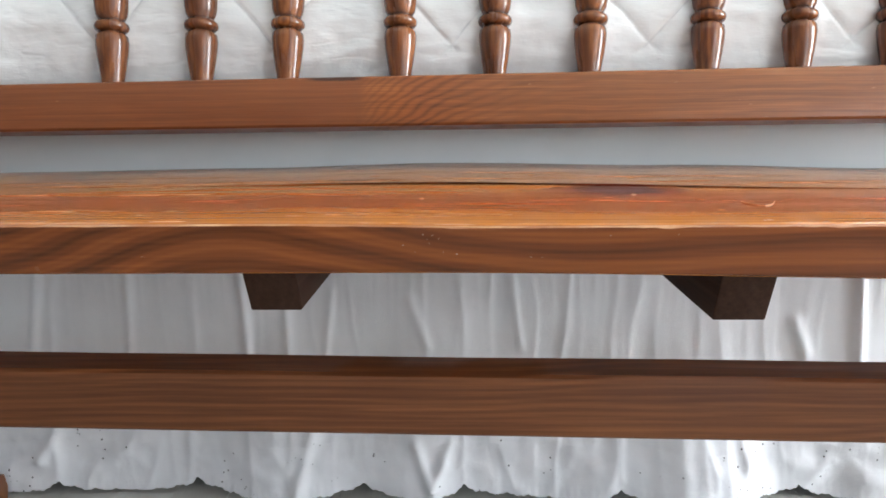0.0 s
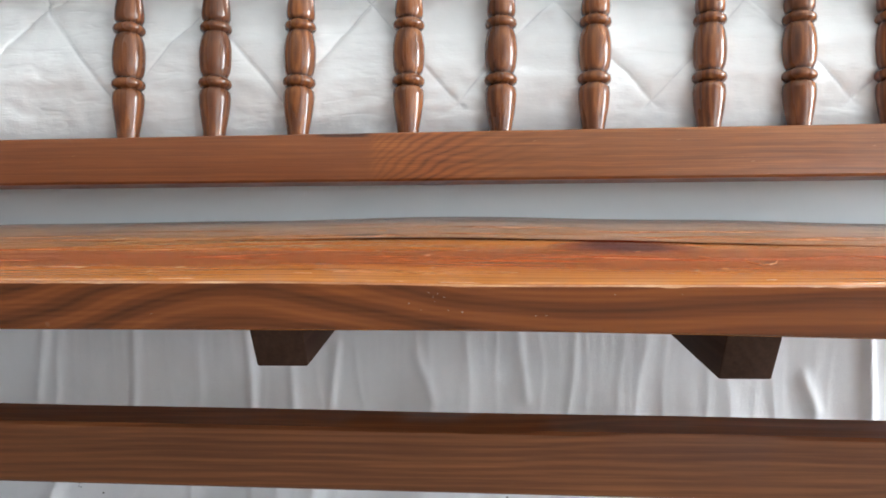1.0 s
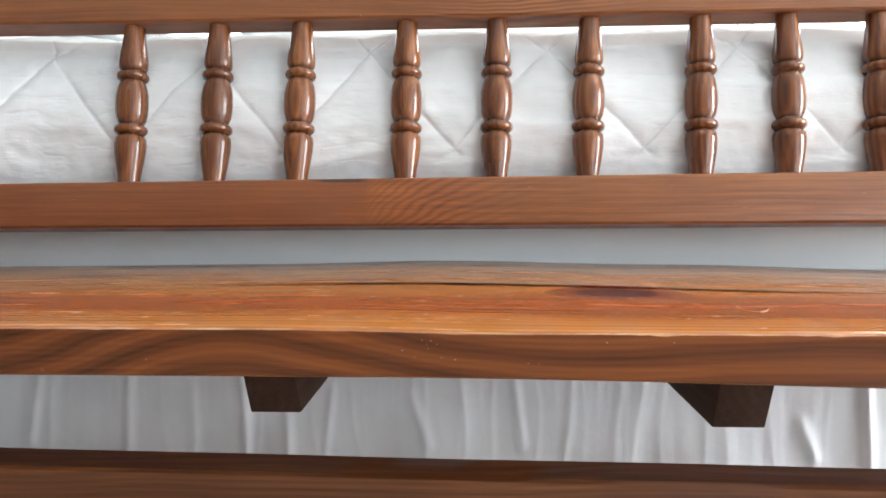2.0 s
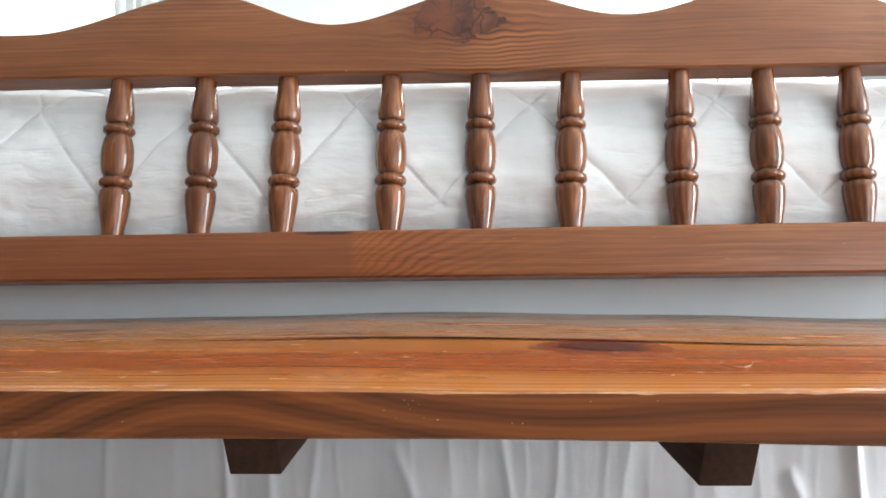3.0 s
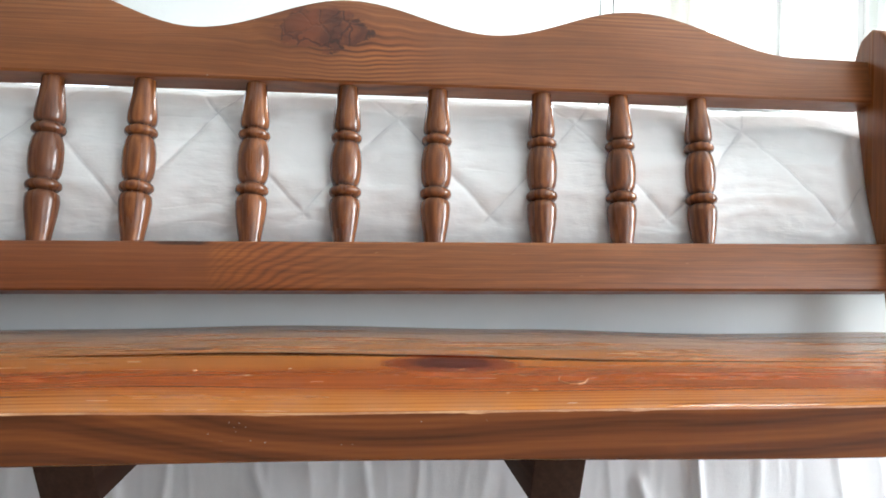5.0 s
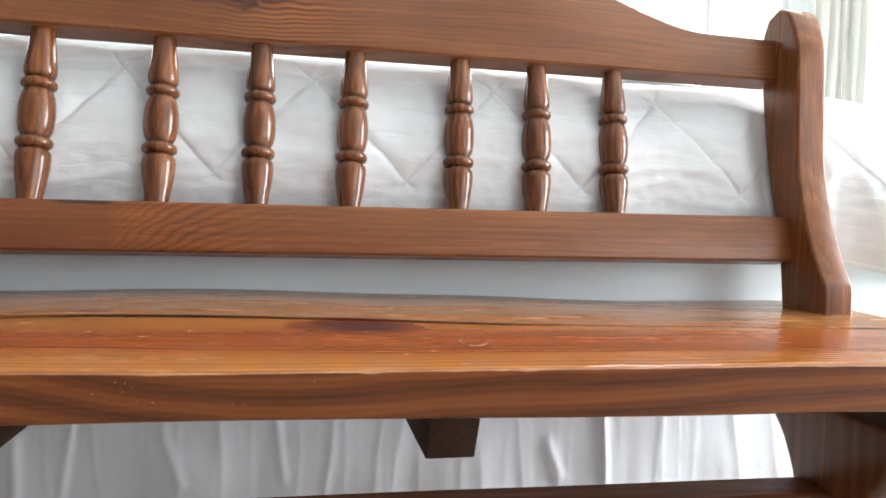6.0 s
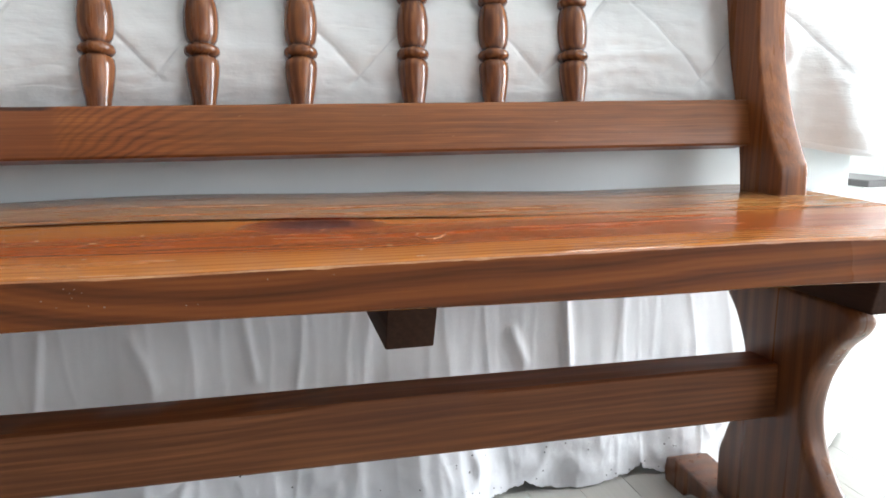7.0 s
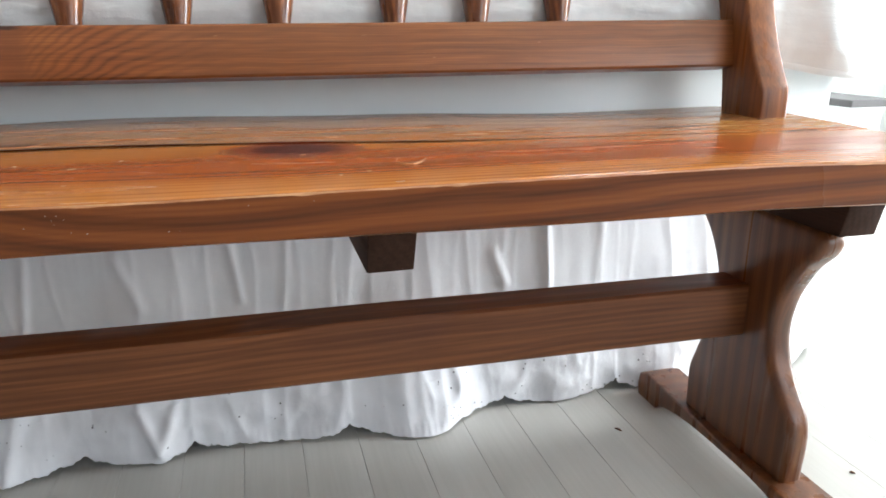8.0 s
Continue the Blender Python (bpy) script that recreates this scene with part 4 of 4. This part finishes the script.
def quilt():
    ob = thing("quilt", "white quilted bedspread stitched in large diamonds, draped over the bed", "quilt")
    half = (BX1 - BX0) / 2
    mid = (BX0 + BX1) / 2
    n, m = 900, 84
    smax = half + 0.75
    rows = []
    for j in range(m + 1):
        t = j / m
        off0 = line([(p[0], p[1]) for p in QPROF], t)
        z0 = line([(p[0], p[2]) for p in QPROF], t)
        row = []
        for i in range(n + 1):
            s = -smax + 2 * smax * i / n
            beyond = max(0.0, abs(s) - (half - 0.16))
            flare = min(1.0, beyond / 0.16)
            off, z = off0, z0
            if t < 0.66:
                off += flare * (0.066 + 0.02 * math.sin(s * 31)) * (0.66 - t) / 0.66
                z -= flare * 0.035 * (1 - t / 0.66) * (0.6 + 0.4 * math.sin(abs(s) * 16))
            u, w = (s + mid - 0.14 * max(0.0, 0.12 - s - mid) - PHASE_X) / PERIOD, (z0 - PHASE_Z) / TALL - max(0.0, -off0) / TALL
            d = min(abs((u + w) - round(u + w)), abs((u - w) - round(u - w)))
            seen = max(0.0, min(1.0, (w + 0.07) / 0.05)) * (1 - 0.8 * flare * (t < 0.5))
            puff = 0.007 - seen * (0.0014 * math.exp(-d * 10) + 0.0024 * math.exp(-d * 40)) * (1.0 if t < 0.6 else 0.55)
            puff += 0.005 * noise.noise((s * 9, z * 16, 2)) + 0.004 * noise.noise((s * 13, z * 62 + 0.8 * math.sin(s * 21), 4)) * (0.4 + noise.noise((s * 5, z * 8, 11)) ** 2 * 3) * (1 - 0.7 * flare)
            puff += 0.0012 * noise.noise((s * 60, z * 70, 8)) + flare * (t < 0.66) * 0.044 * (1 - t / 0.66) * (1 - 2 * abs(noise.noise((s * 14 + z * 4, z * 2, 5))))
            x, y = outline_point(s, 0.013 + off + puff * (1 if t < 0.7 else 0.3))
            for post in (PX1 + 0.021, PX0 - 0.021):          # the posts press into the cover
                if z > 0.45:
                    y = max(y, line(POST_BACK, z) + 0.006 - 0.45 * max(0.0, abs(x - post) - 0.026))
            row.append((x, y, z + (puff * 0.8 if t >= 0.6 else 0.0) + (0.004 * noise.noise((s * 5, 1, 1)) if t < 0.1 else 0)))
        rows.append(row)
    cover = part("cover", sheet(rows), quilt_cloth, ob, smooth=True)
    part("top_panel", box(BX0 + 0.3, BX1 - 0.3, BY + 0.3, 2.69, 0.72, 0.757, 0.01), quilt_cloth, ob, smooth=True)
    pts = [Vector(p) for p in rows[0]]
    rings = []
    for i, p in enumerate(pts[::2]):
        rings.append([(p.x, p.y + 0.0035 * math.cos(a * 1.047), p.z + 0.005 * math.sin(a * 1.047)) for a in range(6)])
    part("hem", loft(rings), quilt_cloth, cover, "bound hem", smooth=True)


quilt()


# pressed and tucked folds of the skirt: two ends (x, z), half width, height
CREASES = [(0.086, 0.095, 0.106, 0.042, 0.007, 0.011), (0.132, 0.095, 0.110, 0.042, 0.007, 0.011), (0.108, 0.045, 0.110, 0.020, 0.014, 0.010), (-0.046, 0.12, -0.066, 0.03, 0.009, 0.012), (-0.066, 0.03, -0.028, 0.032, 0.012, 0.008),
           (0.492, 0.13, 0.508, 0.075, 0.010, 0.009), (0.508, 0.075, 0.470, 0.02, 0.015, 0.011), (-0.38, 0.12, -0.41, 0.07, 0.008, 0.012), (-0.41, 0.07, -0.47, 0.05, 0.010, 0.012),
           (-0.40, 0.33, -0.416, 0.22, 0.007, 0.009), (-0.284, 0.33, -0.287, 0.20, 0.006, 0.006), (-0.136, 0.32, -0.130, 0.20, 0.006, 0.007), (-0.080, 0.28, -0.076, 0.20, 0.006, 0.006), (-0.02, 0.29, -0.03, 0.20, 0.005, 0.005),
           (0.08, 0.28, 0.103, 0.22, 0.007, 0.006), (0.21, 0.31, 0.222, 0.22, 0.006, 0.005), (0.565, 0.25, 0.58, 0.21, 0.008, 0.008), (0.642, 0.33, 0.646, 0.20, 0.006, 0.008)]


def bed_skirt():
    ob = thing("bed_skirt", "gathered white cotton bed skirt with a scalloped eyelet hem", "bed skirt")
    half = (BX1 - BX0) / 2
    mid = (BX0 + BX1) / 2
    n, m = 1100, 72
    smax = half + 0.5
    cusps = [c - mid for c in (-1.6, -1.41, -1.22, -1.05, -0.86, -0.70, -0.54, -0.39, -0.206, 0.02, 0.148, 0.35, 0.578, 0.759, 0.92, 1.09, 1.26, 1.40, 1.58, 1.75, 1.9)]
    swell = [(-2.5, 0.022), (-0.45, 0.024), (-0.21, 0.012), (-0.09, 0.042), (0.02, 0.020), (0.10, 0.034), (0.15, 0.020), (0.25, 0.026), (0.33, 0.036), (0.355, 0.034), (0.44, 0.070), (0.56, 0.018), (0.60, 0.016), (0.67, 0.026), (0.76, 0.016), (0.84, 0.03), (2.6, 0.022)]
    rows = []
    for j in range(m + 1):
        t = j / m                       # 0 at the top, 1 at the hem
        row = []
        for i in range(n + 1):
            s = -smax + 2 * smax * i / n
            lobe = max(q for q, c in enumerate(cusps) if c <= s)
            k, nxt = cusps[lobe], cusps[lobe + 1]
            q = (s - k) / (nxt - k)
            scallop = math.sin(math.pi * q) ** 0.32
            drop = 0.4065 + 0.0016 * math.sin(s * 230) - 0.022 * (1 - scallop) - 0.006 * max(0.0, noise.noise((s * 11, 4, 4)))
            z = 0.43 - drop * t
            px = s + mid
            bend = s + 0.010 * noise.noise((s * 7, t * 2.5, 21)) + 0.004 * noise.noise((s * 19, t * 6, 22))
            crest = lambda f, t2, seed, k: max(0.0, 1 - k * abs(noise.noise((bend * f, t * t2, seed)))) ** 2
            seam = max(0.0, min(1.0, (t - 0.215) / 0.03))
            gather = 0.0013 * crest(62, 0.5, 31, 2.2) * math.exp(-max(0.0, t - 0.22) / 0.10) * seam
            fold = 0.0021 * crest(9, 0.5, 3, 6.0) * min(1.0, 0.45 + t) + 0.0007 * crest(19, 1.2, 9, 4.5) + 0.008 * noise.noise((s * 6, t * 1.2, 6)) * t
            fold += 0.0016 * noise.noise((s * 30, t * 9, 1)) * t + 0.003 * noise.noise((s * 12 + t * 4, t * 4 - s * 7, 7)) * t
            low = max(0.0, min(1.0, (t - 0.70) / 0.16))
            fold += low * (0.0022 * crest(15, 5.0, 14, 3.2) + 0.0008 * noise.noise((s * 45, t * 26, 13)))
            rumple = max(0.0, min(1.0, (t - 0.55) / 0.3))
            fold += rumple * (0.0030 * (1 - 2 * abs(noise.noise((s * 10 + z * 11, z * 17 - s * 5, 41)))) + 0.0018 * (1 - 2 * abs(noise.noise((s * 17 - z * 19, z * 23 + s * 8, 43)))))
            off = 0.013 + 0.004 * seam + 0.012 * t + gather + fold * (1 - 0.35 * max(0.0, t - 0.92) * 12)
            for ax, az, bx, bz, wide, high in CREASES:
                k = max(0.0, min(1.0, ((px - ax) * (bx - ax) + (z - az) * (bz - az)) / ((bx - ax) ** 2 + (bz - az) ** 2)))
                gap = math.hypot(px - ax - (bx - ax) * k, z - az - (bz - az) * k)
                off += 0.5 * high * math.exp(-(gap / wide) ** 2)
            off += ease(swell, s + mid) * max(0.0, (t - 0.3) / 0.7) ** 1.5
            x, y = outline_point(s, off)
            row.append((x, y, max(FLOOR + 0.003, z + 0.001 * math.sin(s * 700) * (t > 0.97))))
        rows.append(row)
    cut = int(m * 0.84)
    part("ruffle", sheet(rows[:cut + 1]), skirt_cloth, ob, smooth=True)
    part("eyelet_border", sheet(rows[cut:]), skirt_cloth, ob, "scalloped eyelet border", smooth=True)


bed_skirt()


# ---- the floor ----
floor = tagged(part("floor", box(X0, X1, Y0, Y1, FLOOR - 0.15, FLOOR - 0.004), gap_dark), "pale grey laminate floor laid in long planks", "floor", kind="structure")
PLANK, LENGTH = 0.0745, 2.4
shape = box(0, PLANK - 0.0004, 0, LENGTH, -0.008, 0.0, 0.0005)
mesh = bpy.data.meshes.new("plank")
shape.to_mesh(mesh)
shape.free()
mesh.materials.append(floor_wood)
row = 0
x = 0.3588 - PLANK * 41
while x < X1:
    y = Y0
    joint = -1.0 + (row * 0.531) % 0.9
    while y < Y1 - 0.01:
        end = min(joint, Y1)
        p = new("plank", mesh)
        p.parent = floor
        p.location, p.scale = (x, y, FLOOR), (min(1.0, (X1 - x) / PLANK), (end - y - 0.001) / LENGTH, 1)
        y, joint = end, joint + LENGTH
    x += PLANK
    row += 1


def splinter(x, y, length, turn):
    """A crumb of dark wood on the floor."""
    bm = loft([[(length * k - length / 2, 0.0022 * w * math.cos(q * 1.257) + 0.0015 * math.sin(k * 4), 0.0015 + 0.0015 * w * math.sin(q * 1.257)) for q in range(5)] for k, w in ((0, 0.3), (0.3, 1.0), (0.7, 0.9), (1, 0.2))])
    ob = part("wood_splinter", bm, wood_leg)
    ob.matrix_world = pose(x, y, FLOOR, 0, 0, turn)
    tagged(ob, "small dark wood splinter lying on the pale floor", "splinter", "splinters on the floor")


splinter(0.708, 0.846, 0.011, -50)
splinter(0.940, 0.680, 0.007, -30)
